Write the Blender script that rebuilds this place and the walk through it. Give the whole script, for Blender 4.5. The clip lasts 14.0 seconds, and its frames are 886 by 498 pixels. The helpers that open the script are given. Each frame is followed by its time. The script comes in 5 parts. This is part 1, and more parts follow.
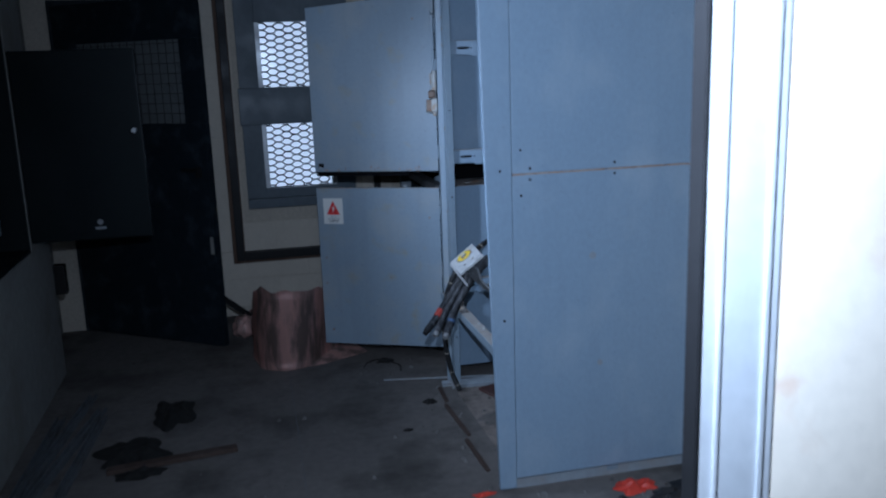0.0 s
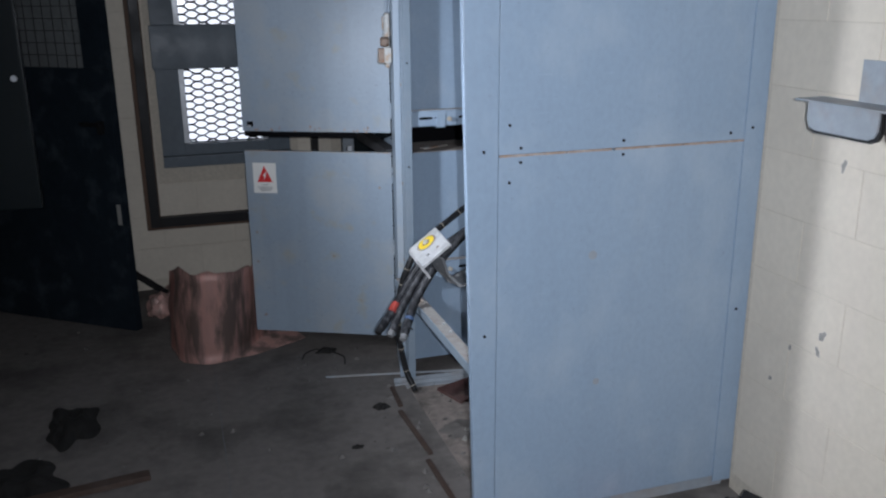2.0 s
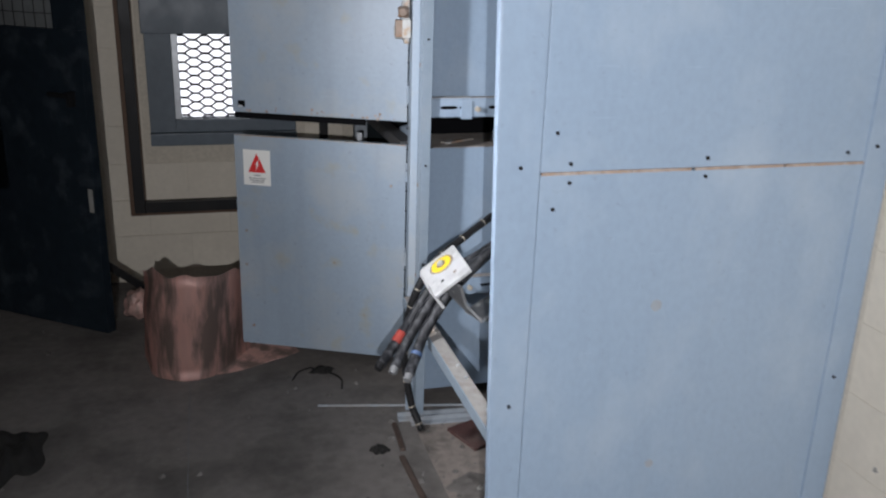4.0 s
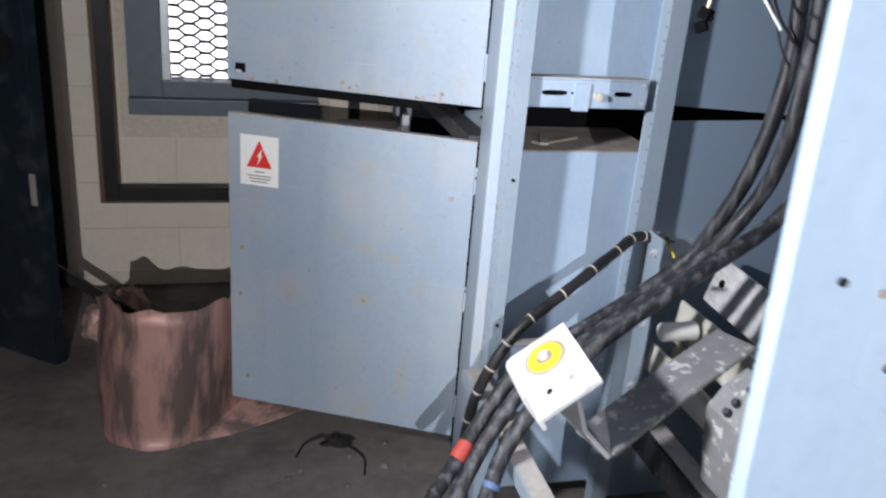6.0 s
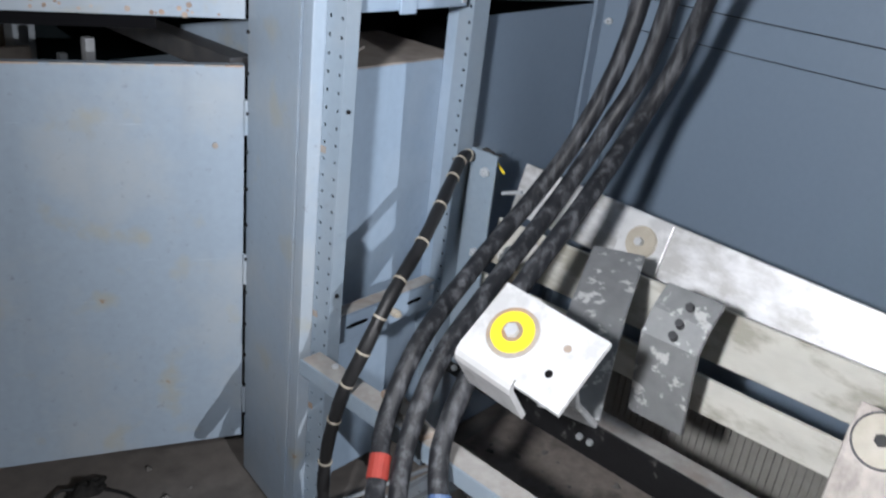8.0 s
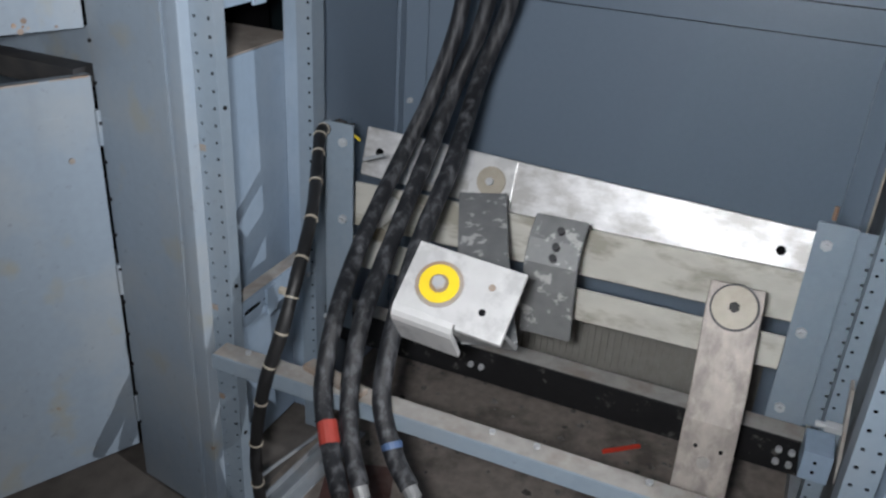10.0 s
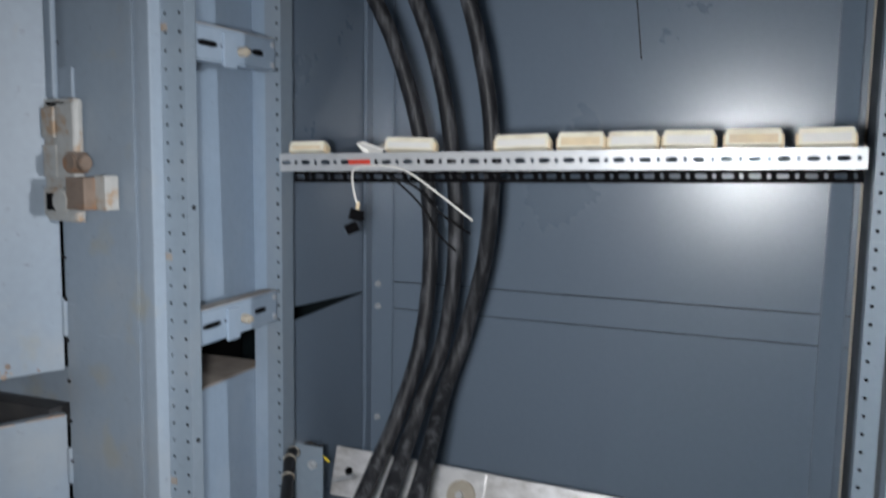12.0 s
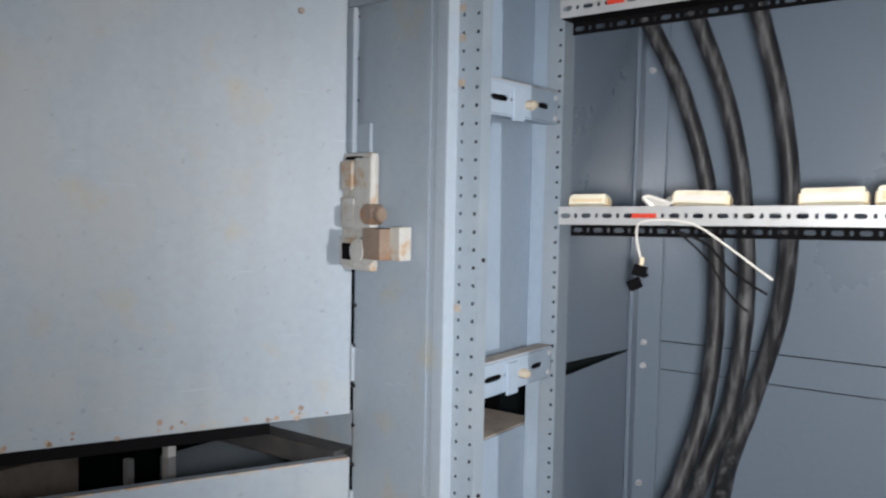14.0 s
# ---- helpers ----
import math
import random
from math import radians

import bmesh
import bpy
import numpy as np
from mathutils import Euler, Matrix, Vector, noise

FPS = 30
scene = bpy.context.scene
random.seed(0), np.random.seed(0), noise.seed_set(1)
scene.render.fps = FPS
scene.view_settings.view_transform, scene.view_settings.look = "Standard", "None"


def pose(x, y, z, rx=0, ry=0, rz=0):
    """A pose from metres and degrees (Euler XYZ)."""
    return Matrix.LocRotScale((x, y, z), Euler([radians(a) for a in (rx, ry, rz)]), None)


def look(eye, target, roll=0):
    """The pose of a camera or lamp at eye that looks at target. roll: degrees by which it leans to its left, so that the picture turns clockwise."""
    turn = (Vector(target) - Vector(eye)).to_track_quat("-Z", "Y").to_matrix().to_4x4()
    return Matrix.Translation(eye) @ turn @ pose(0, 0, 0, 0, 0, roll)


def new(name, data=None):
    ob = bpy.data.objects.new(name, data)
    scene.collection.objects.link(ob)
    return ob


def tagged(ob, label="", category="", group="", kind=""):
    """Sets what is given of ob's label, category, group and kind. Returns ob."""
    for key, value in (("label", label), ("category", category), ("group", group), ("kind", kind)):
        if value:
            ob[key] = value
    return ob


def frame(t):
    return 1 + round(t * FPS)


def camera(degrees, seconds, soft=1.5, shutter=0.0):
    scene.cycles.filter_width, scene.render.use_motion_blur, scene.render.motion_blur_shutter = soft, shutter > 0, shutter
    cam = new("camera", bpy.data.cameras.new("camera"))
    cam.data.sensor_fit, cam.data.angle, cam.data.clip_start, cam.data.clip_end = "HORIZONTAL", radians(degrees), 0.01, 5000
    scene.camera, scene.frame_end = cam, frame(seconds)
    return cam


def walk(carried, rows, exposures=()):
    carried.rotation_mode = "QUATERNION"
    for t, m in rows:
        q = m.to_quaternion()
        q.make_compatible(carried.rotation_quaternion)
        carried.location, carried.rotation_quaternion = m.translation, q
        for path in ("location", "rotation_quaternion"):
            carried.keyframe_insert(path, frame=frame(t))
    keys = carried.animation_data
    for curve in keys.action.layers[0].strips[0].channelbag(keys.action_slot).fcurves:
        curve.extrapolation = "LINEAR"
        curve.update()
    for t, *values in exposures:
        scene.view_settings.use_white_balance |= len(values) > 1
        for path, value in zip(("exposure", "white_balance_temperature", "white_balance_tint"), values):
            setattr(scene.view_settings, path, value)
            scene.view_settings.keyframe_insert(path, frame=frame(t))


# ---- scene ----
cam = camera(54.9, 14.0, soft=2.2, shutter=0.5)
PATH = [
    (0, (-0.373, 0.337, 1.569), (0.068, 2.242, 1.148), -2.0),
    (0.5, (-0.36, 0.498, 1.623), (0.09, 2.404, 1.213), -1.4),
    (1, (-0.319, 0.662, 1.619), (0.171, 2.555, 1.199), -2.2),
    (1.5, (-0.323, 0.847, 1.586), (0.204, 2.708, 1.078), -1.2),
    (2, (-0.324, 1.001, 1.614), (0.266, 2.824, 1.043), -0.4),
    (2.5, (-0.304, 1.029, 1.6), (0.281, 2.842, 0.991), -1.7),
    (5, (-0.063, 2.047, 1.572), (0.418, 3.884, 0.945), 4.6),
    (5.5, (-0.064, 2.248, 1.497), (0.325, 4.11, 0.878), 2.6),
    (6, (-0.015, 2.581, 1.462), (0.478, 4.382, 0.746), 4.6),
    (6.5, (-0.041, 2.821, 1.382), (0.543, 4.615, 0.72), 6.9),
    (7, (-0.217, 3.079, 1.378), (0.998, 4.538, 0.748), 3.5),
    (7.5, (-0.292, 3.175, 1.353), (1.039, 4.466, 0.604), 5.7),
    (10, (-0.556, 3.372, 1.416), (1.092, 4.053, 0.511), 3.5),
    (10.5, (-0.561, 3.362, 1.426), (1.151, 4.025, 0.632), 2.5),
    (11, (-0.584, 3.358, 1.44), (1.211, 3.997, 0.833), 1.8),
    (11.5, (-0.6, 3.354, 1.452), (1.238, 4.005, 1.008), 1.7),
    (12, (-0.614, 3.35, 1.469), (1.242, 4.057, 1.232), 0.9),
    (12.5, (-0.621, 3.362, 1.477), (1.204, 4.175, 1.385), 0.7),
    (13, (-0.622, 3.39, 1.481), (1.127, 4.36, 1.435), 0.3),
    (13.5, (-0.625, 3.431, 1.478), (1.042, 4.532, 1.385), 0.7),
    (14, (-0.63, 3.479, 1.47), (0.995, 4.638, 1.343), 1.1),
]
EXPOSURES = [(0.0, -0.45, 4700, 9), (0.5, -0.27, 4600, 8), (1.0, -0.07, 5200, 10), (1.5, 0.1, 5550, 12), (2.5, 0.42, 5850, 12), (5.0, 0.95, 6200, 14), (6.0, 1.42, 6150, 14), (6.5, 1.55, 6000, 13),
             (7.5, 1.25, 6050, 12), (10.0, 0.36, 6200, 11), (12.0, 0.2, 6200, 11), (14.0, 0.88, 6650, 12)]
TORCH = (155.0, 10.0, 78.0, 9.0)
DAY = 1.15
walk(cam, [(t, look(eye, target, roll)) for t, eye, target, roll in PATH], exposures=EXPOSURES)

# ---- light: a hand torch carried along the aisle, and daylight behind the window ----
world = bpy.data.worlds.new("sky")
scene.world = world
world.use_nodes = True
sky = world.node_tree.nodes.new("ShaderNodeTexSky")
sky.sky_type, sky.sun_disc = "NISHITA", False
sky.sun_elevation, sky.sun_rotation = radians(35), radians(200)
world.node_tree.links.new(sky.outputs[0], world.node_tree.nodes["Background"].inputs[0])
world.node_tree.nodes["Background"].inputs[1].default_value = 0.1


def torch(name, eye, target, watts, angle, blend, size=0.0, colour=(1.0, 0.99, 0.97)):
    data = bpy.data.lights.new(name, "SPOT")
    data.energy, data.spot_size, data.spot_blend, data.color = watts, radians(angle), blend, colour
    data.shadow_soft_size = size
    ob = new(name, data)
    ob.matrix_world = look(eye, target)
    return ob


torch("torch_at_doorway", (-0.32, 0.84, 1.66), (1.12, 2.85, 0.95), TORCH[0], 126, 1.0)
torch("torch_in_aisle", (-0.12, 2.10, 1.68), (0.40, 4.6, 0.75), TORCH[1], 115, 0.6, 0.2)
torch("torch_at_bay", (-0.60, 3.44, 1.44), (1.3, 3.76, 0.95), TORCH[2], 100, 1.0, 0.05)
torch("torch_at_doors", (-0.64, 3.48, 1.465), (0.36, 4.60, 1.52), TORCH[3], 72, 1.0, 0.06)


# ---- materials ----
def mat(name, colour, rough=0.6, metal=0.0, grain=30.0, vary=0.25, bump=0.15, stain=None, stain_amt=0.5, stain_scale=2.5,
        stretch=(1, 1, 1), rust=None, island=0.0, spec=0.5, rvar=1.0, edge=(0.48, 0.66), wear=0.0, blot=None):
    m = bpy.data.materials.new(name)
    m.use_nodes = True
    nt = m.node_tree
    n, ln = nt.nodes, nt.links
    b = n["Principled BSDF"]
    b.inputs["Metallic"].default_value, b.inputs["Specular IOR Level"].default_value = metal, spec
    co = n.new("ShaderNodeNewGeometry")
    mp = n.new("ShaderNodeMapping")
    mp.inputs["Scale"].default_value = stretch
    ln.new(co.outputs["Position"], mp.inputs["Vector"])
    fine = n.new("ShaderNodeTexNoise")
    fine.inputs["Scale"].default_value, fine.inputs["Detail"].default_value = grain, 6
    ln.new(mp.outputs[0], fine.inputs["Vector"])
    wide = n.new("ShaderNodeTexNoise")
    wide.inputs["Scale"].default_value, wide.inputs["Detail"].default_value = stain_scale, 7
    wide.inputs["Roughness"].default_value = 0.62
    ln.new(mp.outputs[0], wide.inputs["Vector"])

    def mix(kind, fac, a, c):
        x = n.new("ShaderNodeMix")
        x.data_type, x.blend_type = "RGBA", kind
        for sock, v in ((x.inputs["Factor"], fac), (x.inputs["A"], a), (x.inputs["B"], c)):
            if hasattr(v, "is_linked"):
                ln.new(v, sock)
            else:
                sock.default_value = v
        return x.outputs["Result"]

    def ramp(src, lo, hi, a=0.0, c=1.0):
        r = n.new("ShaderNodeMapRange")
        r.inputs[1].default_value, r.inputs[2].default_value, r.inputs[3].default_value, r.inputs[4].default_value = lo, hi, a, c
        ln.new(src, r.inputs[0])
        return r.outputs[0]

    base = (*colour, 1)
    dark = (*[c * (1 - vary) for c in colour], 1)
    light = (*[min(1, c * (1 + vary * 0.7)) for c in colour], 1)
    col = mix("MIX", ramp(fine.outputs[0], 0.3, 0.7), dark, light)
    col = mix("MIX", 0.45, col, base)
    if stain:
        col = mix("MIX", ramp(wide.outputs[0], edge[0], edge[1], 0.0, stain_amt), col, (*stain, 1))
    if rust:
        sp = n.new("ShaderNodeTexNoise")
        sp.inputs["Scale"].default_value, sp.inputs["Detail"].default_value = 14, 5
        ln.new(co.outputs["Position"], sp.inputs["Vector"])
        col = mix("MIX", ramp(sp.outputs[0], rust[3], rust[3] + 0.06), col, (*rust[:3], 1))
    if wear:
        # vertical grime runs, then fine pale scratches
        run = n.new("ShaderNodeTexNoise")
        rm = n.new("ShaderNodeMapping")
        rm.inputs["Scale"].default_value = (15, 15, 1.3)
        ln.new(co.outputs["Position"], rm.inputs["Vector"])
        ln.new(rm.outputs[0], run.inputs["Vector"])
        run.inputs["Scale"].default_value, run.inputs["Detail"].default_value = 1.0, 4
        col = mix("MIX", ramp(run.outputs[0], 0.50, 0.78, 0.0, 0.26 * wear), col, (*[c * 0.66 for c in colour], 1))
        sc = n.new("ShaderNodeTexNoise")
        sm = n.new("ShaderNodeMapping")
        sm.inputs["Rotation"].default_value = (0.5, 0.4, 0.7)
        sm.inputs["Scale"].default_value = (9, 9, 170)
        ln.new(co.outputs["Position"], sm.inputs["Vector"])
        ln.new(sm.outputs[0], sc.inputs["Vector"])
        sc.inputs["Scale"].default_value, sc.inputs["Detail"].default_value = 1.0, 2
        col = mix("MIX", ramp(sc.outputs[0], 0.72, 0.78, 0.0, 0.28 * wear), col, (*[min(1, c * 1.45 + 0.06) for c in colour], 1))
        dirt = n.new("ShaderNodeTexNoise")
        dirt.inputs["Scale"].default_value, dirt.inputs["Detail"].default_value, dirt.inputs["Roughness"].default_value = 55, 8, 0.7
        ln.new(co.outputs["Position"], dirt.inputs["Vector"])
        col = mix("MIX", ramp(dirt.outputs[0], 0.62, 0.74, 0.0, 0.6 * wear), col, (0.10, 0.095, 0.085, 1))
    if blot:
        # soft rusty bleeding with sharper cores
        bl = n.new("ShaderNodeTexNoise")
        bl.inputs["Scale"].default_value, bl.inputs["Detail"].default_value = 10, 5
        ln.new(co.outputs["Position"], bl.inputs["Vector"])
        col = mix("MIX", ramp(bl.outputs[0], 0.60, 0.74, 0.0, 0.55), col, (*blot, 1))
        col = mix("MIX", ramp(bl.outputs[0], 0.725, 0.76, 0.0, 0.9), col, (0.24, 0.12, 0.035, 1))
    if island:
        oi = n.new("ShaderNodeObjectInfo")
        col = mix("MULTIPLY", island, col, mix("MIX", oi.outputs["Random"], (0.75, 0.75, 0.75, 1), (1.15, 1.13, 1.1, 1)))
    ln.new(col, b.inputs["Base Color"])
    ln.new(ramp(wide.outputs[0], 0.35, 0.7, max(0.03, rough - 0.09 * rvar), min(1, rough + 0.12 * rvar)), b.inputs["Roughness"])
    bp = n.new("ShaderNodeBump")
    bp.inputs["Strength"].default_value, bp.inputs["Distance"].default_value = bump, 0.004
    ln.new(fine.outputs[0], bp.inputs["Height"])
    ln.new(bp.outputs[0], b.inputs["Normal"])
    return m


PAINT = mat("blue_grey_paint", (0.272, 0.352, 0.452), 0.40, rvar=0.3, grain=70, vary=0.08, bump=0.05, stain=(0.36, 0.43, 0.51), stain_amt=0.6, stain_scale=4.5, stretch=(1, 1, 0.7), edge=(0.50, 0.70), wear=0.55)
PAINT_DOOR = mat("worn_blue_grey_paint", (0.285, 0.347, 0.418), 0.44, rvar=0.3, grain=60, vary=0.07, bump=0.06, stain=(0.36, 0.385, 0.40), stain_amt=0.6,
                 stain_scale=4, wear=0.9, blot=(0.36, 0.33, 0.22))
# same paint as outside, base darkened to carry the dimmer light on inner sheets
PAINT_IN = mat("shaded_gloss_blue_grey_paint", (0.168, 0.217, 0.28), 0.285, wear=0.25, spec=0.8, rvar=0.15, grain=80, vary=0.05, bump=0.015, stain=(0.175, 0.222, 0.28), stain_amt=0.25, stain_scale=2)
PAINT_POST = mat("worn_post_paint", (0.23, 0.285, 0.342), 0.36, rvar=0.3, grain=70, vary=0.08, bump=0.05, stain=(0.27, 0.31, 0.35), stain_amt=0.5, stain_scale=9, wear=0.8)
PAINT_DIM = mat("dusty_grey_paint", (0.30, 0.33, 0.36), 0.6, grain=40, vary=0.15, bump=0.1, stain=(0.30, 0.26, 0.22), stain_amt=0.6, stain_scale=6)
RUSTY = mat("dusty_rusted_steel", (0.30, 0.27, 0.24), 0.75, grain=45, vary=0.3, bump=0.3, stain=(0.28, 0.16, 0.09), stain_amt=0.7, stain_scale=12)
SEAM_RUST = mat("rust_streak", (0.36, 0.27, 0.21), 0.85, grain=60, vary=0.4, bump=0.4, stain=(0.42, 0.40, 0.38), stain_amt=0.8, stain_scale=15)
DARKDOOR = mat("dark_navy_paint", (0.011, 0.017, 0.024), 0.55, spec=0.25, grain=25, vary=0.3, bump=0.12, stain=(0.045, 0.055, 0.066), stain_amt=0.8, stain_scale=9, edge=(0.52, 0.72))
# the wall cabinet's own black; inside the neighbour cubicle it stands for shade
BLACKBOX = mat("black_powder_coat_and_shade", (0.007, 0.011, 0.013), 0.45, spec=0.15, grain=60, vary=0.2, bump=0.08, stain=(0.013, 0.017, 0.019), stain_amt=0.5)
WINPAINT = mat("slate_window_paint", (0.09, 0.115, 0.14), 0.5, grain=30, vary=0.2, bump=0.1, stain=(0.14, 0.16, 0.18), stain_amt=0.5, stain_scale=5)
BLACKIRON = mat("black_iron", (0.009, 0.009, 0.010), 0.5, spec=0.3, grain=40, vary=0.3, bump=0.15, stain=(0.022, 0.020, 0.018), stain_amt=0.5, stain_scale=6)
WOOD = mat("raw_brown_wood", (0.11, 0.066, 0.042), 0.75, grain=22, vary=0.4, bump=0.3, stretch=(1, 1, 0.1), stain=(0.08, 0.05, 0.03), stain_amt=0.6)
DARKWOOD = mat("dark_weathered_wood", (0.065, 0.042, 0.032), 0.8, grain=24, vary=0.4, bump=0.3, stain=(0.11, 0.085, 0.07), stain_amt=0.6, stain_scale=8)
CREAM = mat("cream_masonry_paint", (0.66, 0.60, 0.50), 0.7, grain=45, vary=0.08, bump=0.3, stain=(0.55, 0.50, 0.42), stain_amt=0.4, stain_scale=3.0, island=0.12)
CREAM_SMOOTH = mat("cream_plaster_paint", (0.66, 0.60, 0.50), 0.7, grain=45, vary=0.08, bump=0.05, stain=(0.50, 0.33, 0.22), stain_amt=0.5, stain_scale=5.0, blot=(0.50, 0.32, 0.22))
DULL_STEEL = mat("dull_grimy_shaded_steel", (0.13, 0.14, 0.15), 0.6, grain=40, vary=0.25, bump=0.15, stain=(0.08, 0.075, 0.07), stain_amt=0.6, stain_scale=7)
DARKBAR = mat("dark_dusty_steel", (0.045, 0.046, 0.05), 0.6, grain=40, vary=0.25, bump=0.15, stain=(0.09, 0.085, 0.08), stain_amt=0.6, stain_scale=11)
IRON_WORN = mat("scuffed_black_iron", (0.010, 0.010, 0.011), 0.5, spec=0.35, grain=50, vary=0.3, bump=0.2, stain=(0.22, 0.21, 0.20), stain_amt=0.8, stain_scale=26, edge=(0.60, 0.72))
BAYDUST = mat("brown_grey_floor_dust", (0.25, 0.215, 0.19), 0.9, grain=35, vary=0.35, bump=0.5, stain=(0.09, 0.08, 0.07), stain_amt=0.8, stain_scale=6, edge=(0.5, 0.64))
RAILDUST = mat("grey_settled_dust", (0.36, 0.345, 0.325), 0.85, grain=40, vary=0.25, bump=0.3, stain=(0.25, 0.20, 0.17), stain_amt=0.6, stain_scale=14)
TAPE = mat("faded_red_tape", (0.34, 0.045, 0.032), 0.55, grain=40, vary=0.2, bump=0.1)
JOINT = mat("painted_mortar", (0.56, 0.505, 0.415), 0.8, grain=60, vary=0.2, bump=0.4)
GREYWALL = mat("dirty_plaster", (0.27, 0.265, 0.245), 0.85, grain=25, vary=0.2, bump=0.3, stain=(0.2, 0.19, 0.17), stain_amt=0.6, stain_scale=3)
CEIL = mat("grimy_ceiling_paint", (0.45, 0.43, 0.39), 0.9, grain=20, vary=0.15, bump=0.2, stain=(0.25, 0.24, 0.22), stain_amt=0.5)
FLOOR = mat("dirty_concrete", (0.165, 0.15, 0.138), 0.8, grain=26, vary=0.3, bump=0.35, stain=(0.065, 0.06, 0.055), stain_amt=0.85, stain_scale=2.3)
ALU = mat("oxidised_aluminium", (0.80, 0.80, 0.81), 0.42, metal=0.35, grain=45, vary=0.3, bump=0.2, stain=(0.40, 0.39, 0.37), stain_amt=0.75, stain_scale=15, stretch=(1, 0.5, 1), edge=(0.46, 0.62))
ALU_DUST = mat("pale_dusty_aluminium", (0.60, 0.585, 0.53), 0.5, metal=0.1, grain=30, vary=0.2, bump=0.15, stain=(0.33, 0.31, 0.25), stain_amt=0.8, stain_scale=13, stretch=(1, 0.35, 1), edge=(0.5, 0.6))
ALU_DULL = mat("flaking_grey_aluminium", (0.24, 0.245, 0.25), 0.5, metal=0.2, grain=35, vary=0.2, bump=0.15, stain=(0.62, 0.62, 0.61), stain_amt=0.85, stain_scale=30, edge=(0.56, 0.62))
ALU_WORN = mat("brown_stained_aluminium", (0.44, 0.395, 0.36), 0.5, metal=0.1, grain=45, vary=0.35, bump=0.2, stain=(0.24, 0.215, 0.20), stain_amt=0.75, stain_scale=22, stretch=(1, 1, 0.6), edge=(0.46, 0.60))
ALU_BRIGHT = mat("bright_aluminium", (0.76, 0.76, 0.76), 0.38, metal=0.4, grain=30, vary=0.12, bump=0.08, stain=(0.50, 0.50, 0.50), stain_amt=0.7, stain_scale=16, edge=(0.50, 0.62))
ZINC = mat("galvanised_steel", (0.54, 0.56, 0.58), 0.45, metal=0.4, grain=40, vary=0.12, bump=0.08, stain=(0.50, 0.51, 0.52), stain_amt=0.5, stain_scale=9)
CABLE = mat("dusty_black_rubber", (0.014, 0.015, 0.018), 0.55, spec=0.35, grain=70, vary=0.4, bump=0.2, stain=(0.17, 0.175, 0.19), stain_amt=0.7, stain_scale=60, stretch=(1, 1, 0.18), edge=(0.48, 0.76))
BLACK = mat("black_plastic", (0.012, 0.012, 0.013), 0.5, grain=40, vary=0.2, bump=0.1)
# near-black painted in for shade in holes, gaps and hollows; also the black plug
VOID = mat("shade_and_matt_black", (0.004, 0.004, 0.005), 0.9, spec=0.1, grain=20, vary=0.2, bump=0.05)
COPPER = mat("tarnished_copper_sheet", (0.70, 0.43, 0.37), 0.5, metal=0.2, grain=16, vary=0.2, bump=0.12, stain=(0.20, 0.155, 0.135), stain_amt=0.9,
             stain_scale=6, stretch=(1.6, 1.6, 0.35), edge=(0.46, 0.58))
YELLOW = mat("yellow_label", (0.80, 0.58, 0.02), 0.5, grain=60, vary=0.08, bump=0.03)
WHITE = mat("white_plastic", (0.80, 0.79, 0.75), 0.45, grain=40, vary=0.05, bump=0.03)
IVORY = mat("aged_ivory_plastic", (0.88, 0.84, 0.70), 0.4, grain=40, vary=0.1, bump=0.05, stain=(0.62, 0.54, 0.42), stain_amt=0.5, stain_scale=12)
RED = mat("red_plastic", (0.62, 0.05, 0.025), 0.5, grain=40, vary=0.15, bump=0.1)
MAROON = mat("dusty_maroon_board", (0.075, 0.033, 0.029), 0.75, grain=30, vary=0.3, bump=0.2, stain=(0.2, 0.15, 0.13), stain_amt=0.5, stain_scale=9)
SIGNRED = mat("sign_red_ink", (0.66, 0.03, 0.03), 0.45, grain=60, vary=0.05, bump=0.02)
SIGNINK = mat("sign_grey_ink", (0.2, 0.2, 0.21), 0.5, grain=60, vary=0.05, bump=0.02)
TAN = mat("dusty_hardboard", (0.36, 0.32, 0.285), 0.8, grain=30, vary=0.25, bump=0.25, stain=(0.22, 0.19, 0.17), stain_amt=0.6, stain_scale=10)
BRASS = mat("rusty_brass_lock", (0.25, 0.19, 0.15), 0.6, metal=0.2, grain=50, vary=0.3, bump=0.2, stain=(0.34, 0.15, 0.05), stain_amt=0.7, stain_scale=20)
LATCH = mat("rust_spotted_grey_casting", (0.46, 0.465, 0.45), 0.55, metal=0.1, grain=60, vary=0.15, bump=0.2, stain=(0.40, 0.25, 0.13), stain_amt=0.75, stain_scale=24, edge=(0.50, 0.62))
TAGPAPER = mat("yellowed_marker_paper", (0.80, 0.66, 0.44), 0.6, grain=50, vary=0.12, bump=0.05, stain=(0.62, 0.52, 0.40), stain_amt=0.5, stain_scale=20)
RAG = mat("oily_black_rag", (0.012, 0.011, 0.010), 0.9, grain=50, vary=0.4, bump=0.6)
DISC = mat("stained_resin", (0.42, 0.38, 0.31), 0.5, grain=40, vary=0.15, bump=0.06, stain=(0.33, 0.29, 0.23), stain_amt=0.5, stain_scale=25)
GRILLE = mat("corrugated_grey_board", (0.26, 0.25, 0.23), 0.75, grain=40, vary=0.2, bump=0.2)
GLASSPANE = bpy.data.materials.new("clear_glass")
GLASSPANE.use_nodes = True
g_ = GLASSPANE.node_tree.nodes["Principled BSDF"]
g_.inputs["Transmission Weight"].default_value, g_.inputs["Roughness"].default_value, g_.inputs["IOR"].default_value = 1.0, 0.05, 1.45
